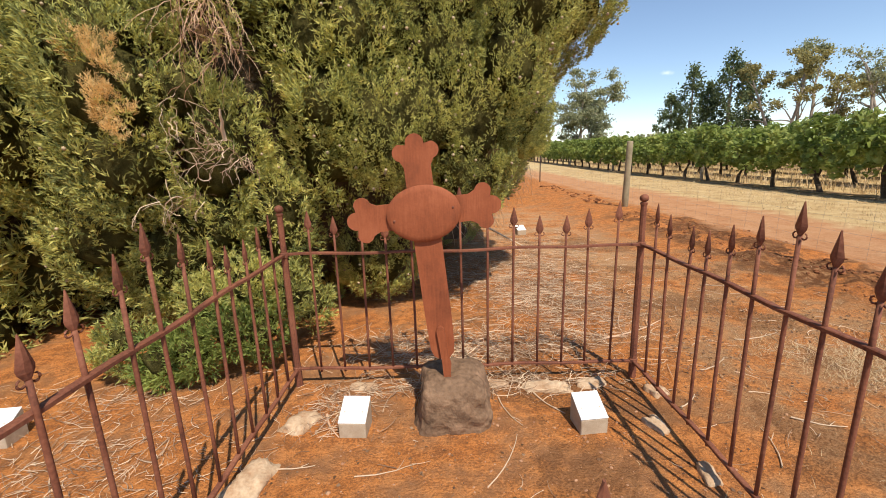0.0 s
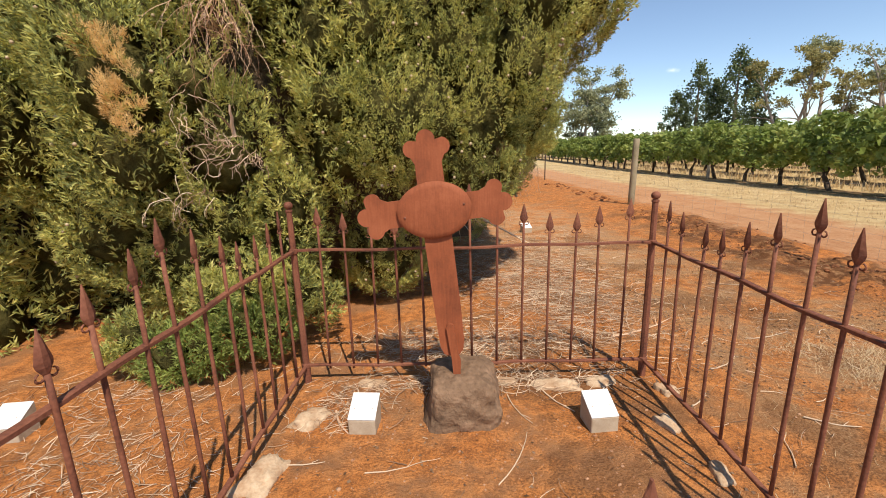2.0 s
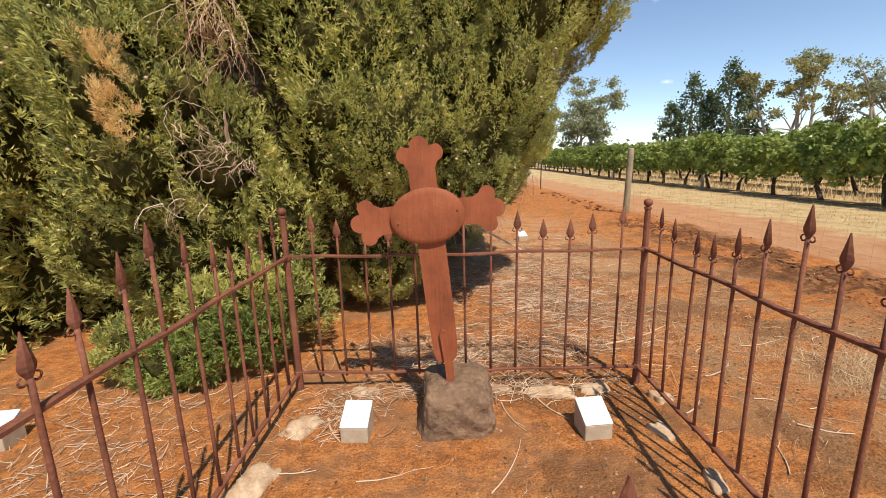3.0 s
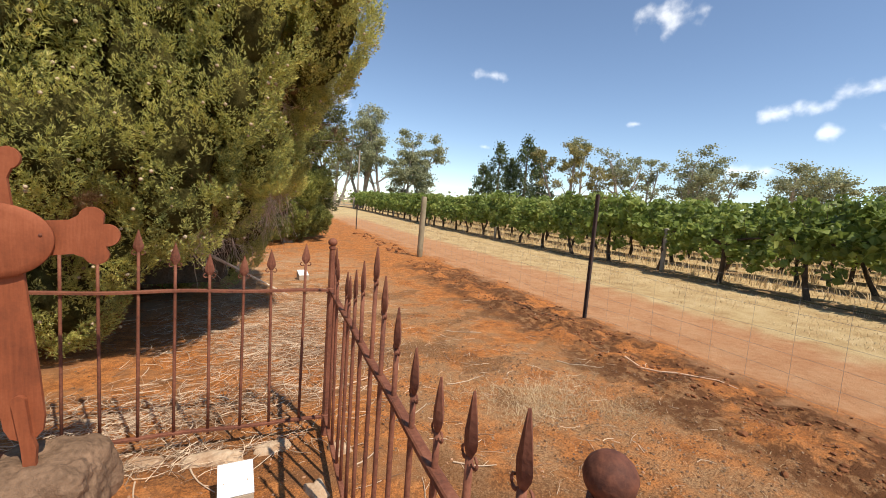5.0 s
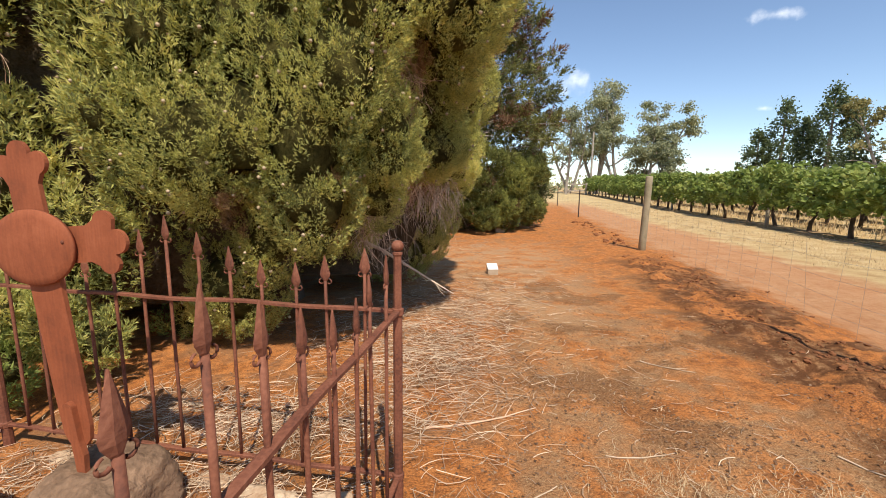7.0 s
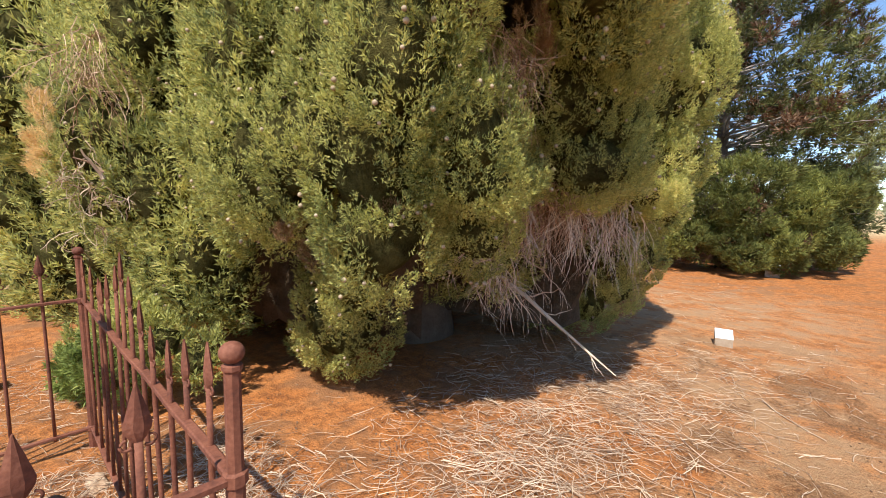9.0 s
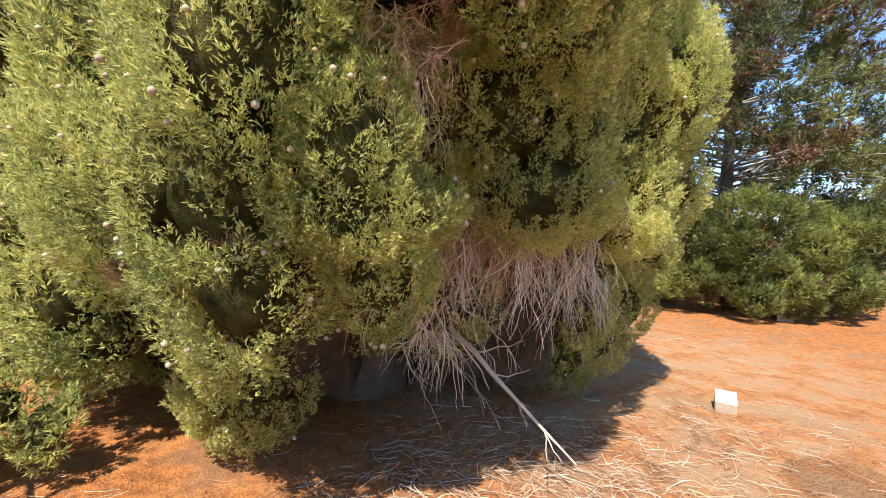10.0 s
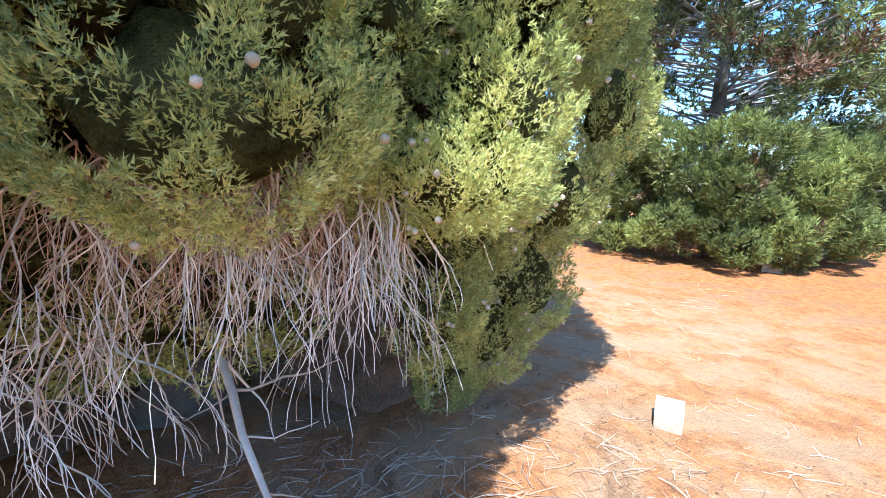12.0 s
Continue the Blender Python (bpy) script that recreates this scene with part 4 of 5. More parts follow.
def twig_mass(roots, ways, count, length, r0, fork=3, droop=0.10):
    paths = []
    for _ in range(count):
        k = rng.integers(0, len(roots))
        s = np.array(roots[k]) + rng.normal(0, 0.07, 3)
        L = length * rng.uniform(0.55, 1.25)
        main = wander(s, np.array(ways[k]) + rng.normal(0, 0.42, 3), L, 10, r0 * rng.uniform(0.6, 1.3), 0.0012, 0.32, droop)
        paths.append(main)
        for _ in range(fork):
            j = rng.integers(2, 9)
            d = main[j, :3] - main[j - 1, :3]
            paths.append(wander(main[j, :3], d / np.linalg.norm(d) + rng.normal(0, 0.38, 3), L * rng.uniform(0.25, 0.5), 7, main[j, 3] * 0.7, 0.001, 0.18, droop + 0.16))
    return paths


dead_roots = [(1.05, 5.30, 1.60), (1.19, 5.52, 1.66), (1.30, 5.73, 1.66), (1.42, 5.92, 1.66), (1.50, 6.08, 1.60)]
v, f = tubes(twig_mass(dead_roots, [(0.05, -0.05, -1), (0.1, 0, -1), (0.1, 0.0, -1), (0.08, 0.03, -1), (0.06, 0.1, -1)], 80, 0.66, 0.0046, 6), 3)
part("dead_twig_tangle", mesh_np("dead_twig_tangle", v, f, DEAD), cypress, "hanging bundle of bare grey twigs", world_coords=True, kind="stuff")
v, f = tubes(twig_mass([(0.9, 5.4, 1.62), (1.02, 5.65, 1.68), (1.18, 5.9, 1.66)], [(0.12, 0, -1)] * 3, 190, 0.50, 0.0032, 4), 3)
part("dead_twig_tangle", mesh_np("dead_twig_tangle", v, f, BROWN_TWIG), cypress, "brown dead twigs", world_coords=True, kind="stuff")
v, f = tubes(twig_mass([(0.95, 5.12, 1.20), (0.98, 5.25, 1.15), (0.86, 5.36, 1.12)], [(0.05, -0.25, -0.9), (0.1, -0.1, -1), (0.2, -0.1, -0.9)], 22, 0.60, 0.0045, 7), 3)
part("dead_twig_tangle", mesh_np("dead_twig_tangle", v, f, DEAD), cypress, "hanging bundle of bare grey twigs", world_coords=True, kind="stuff")
long_branch = [np.array([(0.45, 5.84, 0.90, 0.021), (0.68, 5.76, 0.79, 0.021), (0.90, 5.73, 0.71, 0.019), (1.10, 5.69, 0.61, 0.016), (1.32, 5.68, 0.49, 0.012), (1.52, 5.67, 0.38, 0.009), (1.74, 5.666, 0.26, 0.004)])]
for j in (2, 3, 3, 4, 4, 5, 5):
    long_branch.append(wander(long_branch[0][j, :3], np.array([0.5, rng.normal(0, 0.7), rng.normal(-0.35, 0.3)]), rng.uniform(0.12, 0.32), 6, 0.005, 0.0015, 0.2))
for j, d in ((1, (0.5, 0.5, -0.6)), (1, (0.2, -0.5, -0.7)), (2, (0.6, 0.5, -0.4))):
    long_branch.append(wander(long_branch[0][j, :3], d, 0.5, 8, 0.008, 0.002, 0.2))
long_branch.append(np.array([(1.36, 5.95, 1.66, 0.010), (1.50, 6.2, 1.56, 0.008), (1.53, 6.55, 1.45, 0.006), (1.54, 6.95, 1.35, 0.003)]))
v, f = tubes(long_branch, 6)
part("dead_branch", mesh_np("dead_branch", v, f, DEAD, True), cypress, "long bleached bare branch sloping to the ground", world_coords=True)
brown = twig_mass([(-0.70, 3.06, 2.5), (-0.71, 3.06, 2.35)], [(0.02, -0.1, -1)] * 2, 34, 0.42, 0.0024, 4) + twig_mass([(1.32, 4.45, 2.42), (1.48, 4.66, 2.40), (1.4, 4.55, 2.3)], [(0.05, -0.05, -1)] * 3, 80, 0.36, 0.0024, 4)
v, f = tubes(brown, 3)
part("dead_twig_tangle", mesh_np("dead_twig_tangle", v, f, BROWN_TWIG), cypress, "hanging brown dead twigs", world_coords=True, kind="stuff")
nest = []
for s, d, k, L in (((-0.95, 3.05, 1.72), (0.5, -0.2, -0.5), 14, 0.2), ((-0.62, 3.1, 1.52), (0.05, -0.3, -1), 16, 0.15), ((-0.72, 3.0, 1.56), (-1.0, -0.2, -0.15), 12, 0.24), ((-1.0, 3.0, 1.3), (-0.7, -0.2, -0.6), 12, 0.24), ((1.45, 4.6, 2.35), (0.1, -0.2, -1), 12, 0.25)):
    nest += twig_mass([s], [d], k, L, 0.0032, 2, 0.06)
nest.append(wander((-0.72, 3.1, 1.62), (0.1, -0.6, 0.8), 0.22, 6, 0.014, 0.006, 0.2))
nest.append(wander((-0.72, 3.1, 1.66), (-0.5, -0.5, 0.6), 0.18, 6, 0.010, 0.004, 0.25))
v, f = tubes(nest, 4)
part("dead_twig_tangle", mesh_np("dead_twig_tangle", v, f, TWIG), cypress, "tangle of bleached dead twigs", world_coords=True, kind="stuff")

# ---- neighbouring cypress to the west ----
WEST = np.array([-4.6, 5.0, 0.0])
west_tree = thing("cypress_tree", "dense dark green cypress growing beside the larger one", "tree", tuple(WEST))
wc, wo = [], []
for z in np.arange(0.3, 6.0, 0.55):
    for a in np.arange(-2.9, 0.6, 0.26):
        R = np.interp(z, [0, 1, 2.5, 4, 6], [2.2, 2.5, 2.75, 2.5, 1.2]) + rng.normal(0, 0.12) - 0.3
        d = np.array([math.cos(a), math.sin(a), 0])
        wc.append(WEST + d * R + np.array([0, 0, z + rng.normal(0, 0.1)]))
        wo.append(d)
wr = np.tile([[0.34, 0.34, 0.44]], (len(wc), 1)) * rng.uniform(0.75, 1.2, (len(wc), 1))
part("crown", tuft_mesh("crown", *tuft_places(np.array(wc), np.array(wo), wr, 0.14), 0.25, 0.11, 14, 0.105, SPRIGS_FAR, CYPRESS), west_tree, world_coords=True, kind="stuff")
part("shaded_lobe_body", lobe_mesh("shaded_lobe_body", SHADED_LEAF, np.array(wc), wr), west_tree, world_coords=True, kind="stuff")
part("shaded_core", core_mesh(WEST, lambda a, z: np.interp(z, [0, 1, 2.5, 4, 6], [2.2, 2.5, 2.75, 2.5, 1.2]), None, [0, 0.4, 0.9, 1.5, 2.2, 3, 4, 5, 6], 0.75, 0.05), west_tree, "shell for dead inner twigs, with the crown's shade in its dark colour", world_coords=True)
bm = bmesh.new()
lathe(bm, [(0.4, -0.1), (0.3, 1.5), (0.2, 4), (0.05, 6)], 12)
part("trunk", bm_mesh("trunk", bm, BARK, True), west_tree)

# ---- second cypress, more open ----
TREE2 = np.array([0.45, 16.0, 0.0])
open_tree = thing("cypress_tree", "dark open-crowned cypress with bare inner branches and green lower boughs", "tree", tuple(TREE2))
limbs, bc, bo, br = [], [], [], []
for k in range(260):
    a, z = rng.uniform(0, 2 * math.pi), rng.uniform(0.4, 7.8)
    R = np.interp(z, [0.3, 1.0, 2.4, 4.8, 6.6, 8.4], [2.0, 2.6, 3.0, 3.1, 2.5, 0.8]) * rng.uniform(0.75, 1.04)
    d = np.array([math.cos(a), math.sin(a), 0])
    z0 = max(0.25, z - rng.uniform(0.1, 0.9))
    limb = wander(TREE2 + np.array([0, 0, z0]), d * R + np.array([0, 0, z - z0]), math.hypot(R, z - z0) * 0.97, 9, 0.030, 0.006, 0.07)
    limbs.append(limb)
    for j in (4, 5, 6, 7, 8):
        dd = d + rng.normal(0, 0.6, 3)
        tw = wander(limb[j, :3], dd, rng.uniform(0.3, 0.6), 6, 0.008, 0.002, 0.15)
        limbs.append(tw)
        if j >= 6 or rng.random() < 0.25:
            bc.append(tw[-1, :3]); bo.append(d); br.append(np.array([0.26, 0.26, 0.2]) * rng.uniform(0.7, 1.2))
# Branches get paler bark than the trunk: glints on them are in the colour.
v, f = tubes(limbs, 4)
part("branchwork", mesh_np("branchwork", v, f, GUM_BARK), open_tree, "bare grey-brown branches", world_coords=True, kind="stuff")
bm = bmesh.new()
lathe(bm, [(0.26, -0.1), (0.20, 0.5), (0.15, 3), (0.08, 6), (0.01, 8.6)], 12)
part("trunk", bm_mesh("trunk", bm, BARK, True), open_tree)
bc, bo = np.array(bc), np.array(bo)
for sel, mat, label in ((rng.random(len(bc)) < 0.25, CHIPS, "brown dead inner foliage"), (rng.random(len(bc)) < 0.9, CYPRESS_FAR, "")):
    tips, away = np.repeat(bc[sel], 8, 0), np.repeat(bo[sel], 8, 0)
    side = rng.normal(0, 1, tips.shape)
    side /= np.linalg.norm(side, axis=1, keepdims=True)
    ways = away * 0.5 + side * 0.5 + np.array([0, 0, 0.5])
    ways /= np.linalg.norm(ways, axis=1, keepdims=True)
    part("crown", tuft_mesh("crown", tips + side * rng.uniform(0.05, 0.32, (len(tips), 1)), ways, side, 0.24, 0.10, 15, 0.15, SPRIGS_FAR, mat), open_tree, label, world_coords=True, kind="stuff")
lowc = []
for k in range(170):
    a = rng.uniform(-2.7, 1.0)
    R = rng.uniform(2.0, 2.75)
    lowc.append(TREE2 + np.array([math.cos(a) * R, math.sin(a) * R, rng.uniform(0.35, 2.3)]))
lowc = np.array(lowc)
lowo = (lowc - TREE2) * np.array([1, 1, 0])
lowo /= np.linalg.norm(lowo, axis=1, keepdims=True)
lowr = np.tile([[0.34, 0.34, 0.26]], (len(lowc), 1)) * rng.uniform(0.7, 1.2, (len(lowc), 1))
part("lower_foliage", tuft_mesh("lower_foliage", *tuft_places(lowc, lowo, lowr, 0.12), 0.20, 0.085, 18, 0.11, SPRIGS_FAR, GREEN_BOUGH), open_tree, "dense green lower boughs", world_coords=True, kind="stuff")


# ---- wire fence beside the track ----
def fence_x(y):
    return 5.32 - 0.008 * y


wire_fence = thing("wire_fence", "sagging wire stock fence on steel and timber posts", "fence", (fence_x(4.5), 4.5, 0.08))


def steel_post(y, h, lean):
    bm = bmesh.new()
    for a in (90, 210, 330):
        c, s = math.cos(radians(a)), math.sin(radians(a))
        w = 0.004
        pts = [(-s * w, c * w), (c * 0.028 - s * w, s * 0.028 + c * w), (c * 0.028 + s * w, s * 0.028 - c * w), (s * w, -c * w)]
        lo_, hi_ = [bm.verts.new((px, py, -0.2)) for px, py in pts], [bm.verts.new((px, py, h)) for px, py in pts]
        bm.faces.new(hi_)
        for i in range(4):
            bm.faces.new((lo_[i], lo_[(i + 1) % 4], hi_[(i + 1) % 4], hi_[i]))
    part("steel_post", bm_mesh("steel_post", bm, DARK_STEEL), wire_fence, "dark steel star post", m=Matrix.Translation(-Vector(wire_fence.location)) @ pose(fence_x(y), y, float(height(fence_x(y), y)), 0, lean, 30))


for y, h, lean in ((4.57, 1.58, 1.0), (20.5, 1.22, 0), (29.4, 1.2, 0), (-2.5, 1.5, 0)):
    steel_post(y, h, lean)
bm = bmesh.new()
lathe(bm, [(0.078, -0.3), (0.076, 0.3), (0.072, 1.0), (0.07, 1.57), (0.06, 1.595)], 14)
part("timber_post", bm_mesh("timber_post", bm, POST_WOOD, True), wire_fence, "round grey-green timber post", m=Matrix.Translation(-Vector(wire_fence.location)) @ pose(5.12, 10.78, 0.08, 0, 1.2, 0))
for z in (0.10, 0.24, 0.38, 0.54, 0.72, 0.92):
    rows = []
    for y in np.arange(-2.5, 29.5, 0.9):
        rows.append((fence_x(y), y, float(height(fence_x(y), y)) * 0.6 + 0.03 + z + 0.012 * math.sin(y * 1.7 + z * 9), 0.0011))
    v, f = tubes([np.array(rows)], 4)
    part("wire", mesh_np("wire", v, f, WIRE), wire_fence, m=Matrix.Translation(-Vector(wire_fence.location)))
v, f = tubes([np.array([(0, 0, 0.10, 0.0011), (0.004, 0.003, 0.5, 0.0011), (0, 0, 0.92, 0.0011)])], 4)
stay = mesh_np("stay_wire", v, f, WIRE)
for y in np.arange(-2.2, 29.0, 0.32):
    part("stay_wire", stay, wire_fence, m=Matrix.Translation(-Vector(wire_fence.location)) @ pose(fence_x(y), y, 0.085, 0, rng.normal(0, 2), 0))

# ---- vineyard ----
ROW_X, ROW_STEP, VINE_STEP = 11.8, 2.85, 1.85


def leaf_cloud(name, pos, size, mat, flat=0.5):
    """Folded broad leaves facing all ways."""
    n = len(pos)
    base = np.array([(-0.5, 0, 0.08), (0, -0.5, -0.05), (0.5, 0, 0.08), (0, 0.55, -0.06)])
    d = rng.normal(0, 1, (n, 3))
    d[:, 2] += flat * 2
    R = orient(d, rng.uniform(0, 6.28, n))
    v = (np.einsum("nij,kj->nki", R, base) * size[:, None, None] + pos[:, None]).reshape(-1, 3)
    i = np.arange(n) * 4
    f = np.concatenate([np.stack([i, i + 1, i + 2], -1), np.stack([i, i + 2, i + 3], -1)])
    return mesh_np(name, v, f, mat)


def vine(seed, n_leaf, leaf):
    th = thing("grapevine", "leafy green grapevine on a dark gnarled trunk", "grapevine", (0, 0, 0), "grapevines in rows")
    lean = rng.normal(0, 0.16, 2)
    main = np.array([(0, 0, -0.05, 0.075), (lean[0] * 0.3, lean[1], 0.3, 0.062), (lean[0], lean[1] * 1.8, 0.65, 0.058), (lean[0] * 0.5, lean[1] * 1.2, 1.0, 0.06), (0.03, 0.05, 1.22, 0.05)])
    v, f = tubes([main], 8)
    part("trunk", mesh_np("trunk", v, f, VINE_BARK, True), th)
    paths = []
    for s in (-1, 1):
        v, f = tubes([np.array([(lean[0] * 0.5, lean[1] * 1.2, 1.0, 0.045), (0.04, s * 0.35, 1.17, 0.04), (0.0, s * 0.75, 1.25, 0.03), (0.02, s * 1.08, 1.28, 0.02)])], 6)
        part("cordon", mesh_np("cordon", v, f, VINE_BARK, True), th)
    for k in range(6):
        paths.append(wander((rng.normal(0, 0.05), rng.uniform(-1, 1), 1.25), (rng.normal(0, 0.5), rng.normal(0, 0.3), 1), rng.uniform(0.5, 0.9), 6, 0.008, 0.003, 0.2, 0.05))
    v, f = tubes(paths, 3)
    part("canes", mesh_np("canes", v, f, VINE_BARK, True), th, kind="stuff")
    cl = []
    k = 44
    for _ in range(k):
        c = np.array([rng.normal(0, 0.26), rng.uniform(-1.12, 1.12), rng.uniform(1.02, 2.0)])
        if rng.random() < 0.42:
            c = np.array([rng.choice([-1, 1]) * rng.uniform(0.35, 0.62), rng.uniform(-1.1, 1.1), rng.uniform(0.62, 1.5)])
        q = rng.normal(0, 1, (n_leaf // k, 3))
        q /= np.linalg.norm(q, axis=1, keepdims=True)
        cl.append(c + q * rng.uniform(0.5, 1.05, (len(q), 1)) * np.array([0.24, 0.26, 0.20]))
    pos = np.concatenate(cl)
    part("leaves", leaf_cloud("leaves", pos, leaf * rng.uniform(0.7, 1.3, len(pos)), VINE_LEAF), th, kind="stuff")
    return th


kinds = [vine(k, 1150, 0.16) for k in range(4)]
far_kinds = [vine(9 + k, 320, 0.32) for k in range(2)]
first = True
used = set()
for row in range(8):
    x = ROW_X + ROW_STEP * row
    for j in range(-8, 27 if row < 3 else 24):
        y = 11.0 + VINE_STEP * j + (rng.normal(0, 0.08) if row else 0)
        src = kinds[rng.integers(0, 4)] if row < 2 else far_kinds[rng.integers(0, 2)]
        m = pose(x + rng.normal(0, 0.04), y, float(height(x, y)), 0, 0, rng.choice([0, 180]) + rng.normal(0, 4)) @ Matrix.Diagonal((1, 0.92, 1.0 * rng.uniform(0.94, 1.06), 1))
        if src.name not in used:
            src.matrix_basis = m
            used.add(src.name)
        else:
            copy_thing(src, m)
trellis = thing("vine_trellis", "timber trellis posts with wires along the front vine row", "trellis", (ROW_X - 0.25, 8.8, 0.08))
bm = bmesh.new()
lathe(bm, [(0.062, -0.25), (0.06, 0.4), (0.056, 1.20), (0.048, 1.22)], 12)
TPOST = bm_mesh("timber_post", bm, GREY_WOOD, True)
for y in (8.8, 18.4, 28.0, 37.6, -0.8):
    part("timber_post", TPOST, trellis, m=pose(0, y - 8.8, 0, rng.normal(0, 1), rng.normal(0, 1), 0))
v, f = tubes([np.array([(0, y - 8.8, 1.05 + 0.02 * math.sin(y), 0.002) for y in np.arange(-5, 60, 2.2)])], 4)
part("wire", mesh_np("wire", v, f, WIRE), trellis)
v, f = tubes([np.array([(11.0 + 0.07 * math.sin(y * 0.35) + 0.02 * math.sin(y * 1.3), y, 0.16 + 0.03 * math.sin(y * 0.9), 0.011) for y in np.arange(-6, 60, 0.8)])], 6)
single("drip_hose", mesh_np("drip_hose", v, f, HOSE, True), "yellowish brown drip irrigation hose along the vines", "hose")


# ---- distant trees ----
def polar(az, dist):
    return 1.9 + dist * math.sin(radians(az)), 0.5 + dist * math.cos(radians(az))


def gum(az, dist, tall, spread, mat, n_clump, seed_leaf=44, bare=0.35, label="tall grey-green eucalyptus with a pale forked trunk and open crown"):
    x, y = polar(az, dist)
    th = thing("eucalyptus_tree", label, "tree", (x, y, 0.0), "eucalypts beyond the vineyard")
    paths, tips = [], []
    for s in range(rng.integers(2, 4)):
        d = np.array([rng.normal(0, 0.22), rng.normal(0, 0.22), 1])
        stem = wander((rng.normal(0, 0.3), rng.normal(0, 0.3), -0.2), d, tall * 0.72, 9, tall * 0.018, tall * 0.006, 0.10)
        paths.append(stem)
        for j in range(3, 9):
            for _ in range(2):
                a = rng.uniform(0, 6.28)
                bd = np.array([math.cos(a), math.sin(a), rng.uniform(0.35, 1.1)])
                b = wander(stem[j, :3], bd, spread * rng.uniform(0.5, 0.95) * (1 - 0.05 * j), 7, stem[j, 3] * 0.55, 0.03, 0.16)
                paths.append(b)
                tips += [b[-1, :3], b[4, :3]]
    grow = tall * 0.96 / max(t[2] for t in tips)
    paths = [p * np.array([1, 1, grow, 1]) for p in paths]
    tips = [t * np.array([1, 1, grow]) for t in tips]
    v, f = tubes(paths, 5)
    part("trunk", mesh_np("trunk", v, f, GUM_BARK, True), th)
    tips = np.array([t for t in tips if t[2] > tall * bare])
    sel = tips[rng.integers(0, len(tips), int(n_clump * (1.7 if az < 22 else 1.25)))]
    cl = []
    for c in sel:
        q = rng.normal(0, 1, (seed_leaf, 3))
        cl.append(c + q * np.array([0.45, 0.45, 0.26]) * spread * 0.22 * rng.uniform(0.6, 1.3))
    pos = np.concatenate(cl)
    pos[:, 2] = np.minimum(pos[:, 2], tall * (1 - 0.03 * rng.random(len(pos))))
    part("crown", leaf_cloud("crown", pos, rng.uniform(0.13, 0.29, len(pos)) * dist / 65, mat, 0.0), th, kind="stuff")
    return th


def pine(az, dist, tall, wide, n=90, label="dark green conifer with a dense ragged crown"):
    x, y = polar(az, dist)
    th = thing("conifer_tree", label, "tree", (x, y, 0.0), "conifers beyond the vineyard")
    bm = bmesh.new()
    lathe(bm, [(tall * 0.022, -0.2), (tall * 0.018, tall * 0.3), (0.03, tall * 0.95)], 8)
    part("trunk", bm_mesh("trunk", bm, BARK, True), th)
    cl = []
    for _ in range(n):
        h = rng.uniform(0.10, 1.0)
        R = wide * np.interp(h, [0.1, 0.3, 0.55, 0.8, 1.0], [0.75, 1.0, 0.9, 0.6, 0.1]) * math.sqrt(rng.uniform(0.15, 1.0))
        a = rng.uniform(0, 6.28)
        c = np.array([R * math.cos(a), R * math.sin(a), tall * h * 0.97])
        q = rng.normal(0, 1, (46, 3))
        cl.append(c + q * np.array([0.34, 0.34, 0.42]) * rng.uniform(0.6, 1.2) * tall / 13)
    pos = np.concatenate(cl)
    part("crown", leaf_cloud("crown", pos, rng.uniform(0.16, 0.34, len(pos)), PINE_LEAF, 0.0), th, kind="stuff")
    return th


gum(7.3, 63, 12.8, 4.6, GUM_LEAF, 90)
gum(10.3, 64, 15.6, 4.6, GUM_LEAF, 100)
gum(13.3, 62, 14.5, 4.8, GUM_LEAF, 120)
gum(16.8, 64, 13.0, 4.6, GUM_LEAF, 110)
gum(18.8, 60, 7.7, 3.0, GUM_LEAF, 70, bare=0.2)
gum(15.3, 66, 9.6, 3.6, GUM_LEAF, 70, bare=0.2)
pine(26.6, 76, 9.6, 2.4)
pine(28.6, 76, 13.5, 2.3)
pine(30.2, 78, 11.2, 2.4)
pine(32.2, 75, 14.5, 3.0, 120)
pine(34.1, 78, 12.3, 2.6)
gum(36.4, 74, 13.8, 4.4, GUM_WARM, 100, bare=0.45)
gum(38.8, 76, 15.2, 4.0, GUM_LEAF, 55, bare=0.6)
gum(40.8, 72, 10.2, 3.6, GUM_WARM, 60, bare=0.4)
gum(44.4, 74, 13.2, 4.8, GUM_LEAF, 55, bare=0.5)
gum(46.8, 78, 12.0, 4.0, GUM_LEAF, 50, bare=0.45)
gum(51.4, 70, 12.6, 5.4, GUM_LEAF, 120, bare=0.35)
gum(54.1, 74, 10.9, 4.6, GUM_LEAF, 80, bare=0.35)
gum(60.8, 72, 10.9, 5.6, GUM_LEAF, 100, bare=0.4)
gum(64.1, 74, 9.2, 4.6, GUM_LEAF, 70, bare=0.4)
gum(69.8, 78, 7.9, 4.6, GUM_LEAF, 80, bare=0.3)
gum(75.8, 74, 10.1, 4.8, GUM_LEAF, 80, bare=0.3)
gum(1.8, 75, 11.2, 4.6, GUM_LEAF, 80)
gum(-6.2, 70, 11.8, 4.8, GUM_LEAF, 80)
# low scrub along the horizon
sp = []
for _ in range(420):
    x, y = polar(rng.uniform(-60, 110), rng.uniform(85, 130))
    q = rng.normal(0, 1, (26, 3))
    sp.append(np.array([x, y, rng.uniform(0.8, 3.2)]) + q * np.array([1.6, 1.6, 0.9]))
sp = np.concatenate(sp)
sp[:, 2] = np.abs(sp[:, 2])
single("distant_scrub", leaf_cloud("distant_scrub", sp, rng.uniform(0.5, 0.9, len(sp)), GUM_LEAF, 0.0), "low grey-green scrub along the horizon", "scrub", kind="stuff")

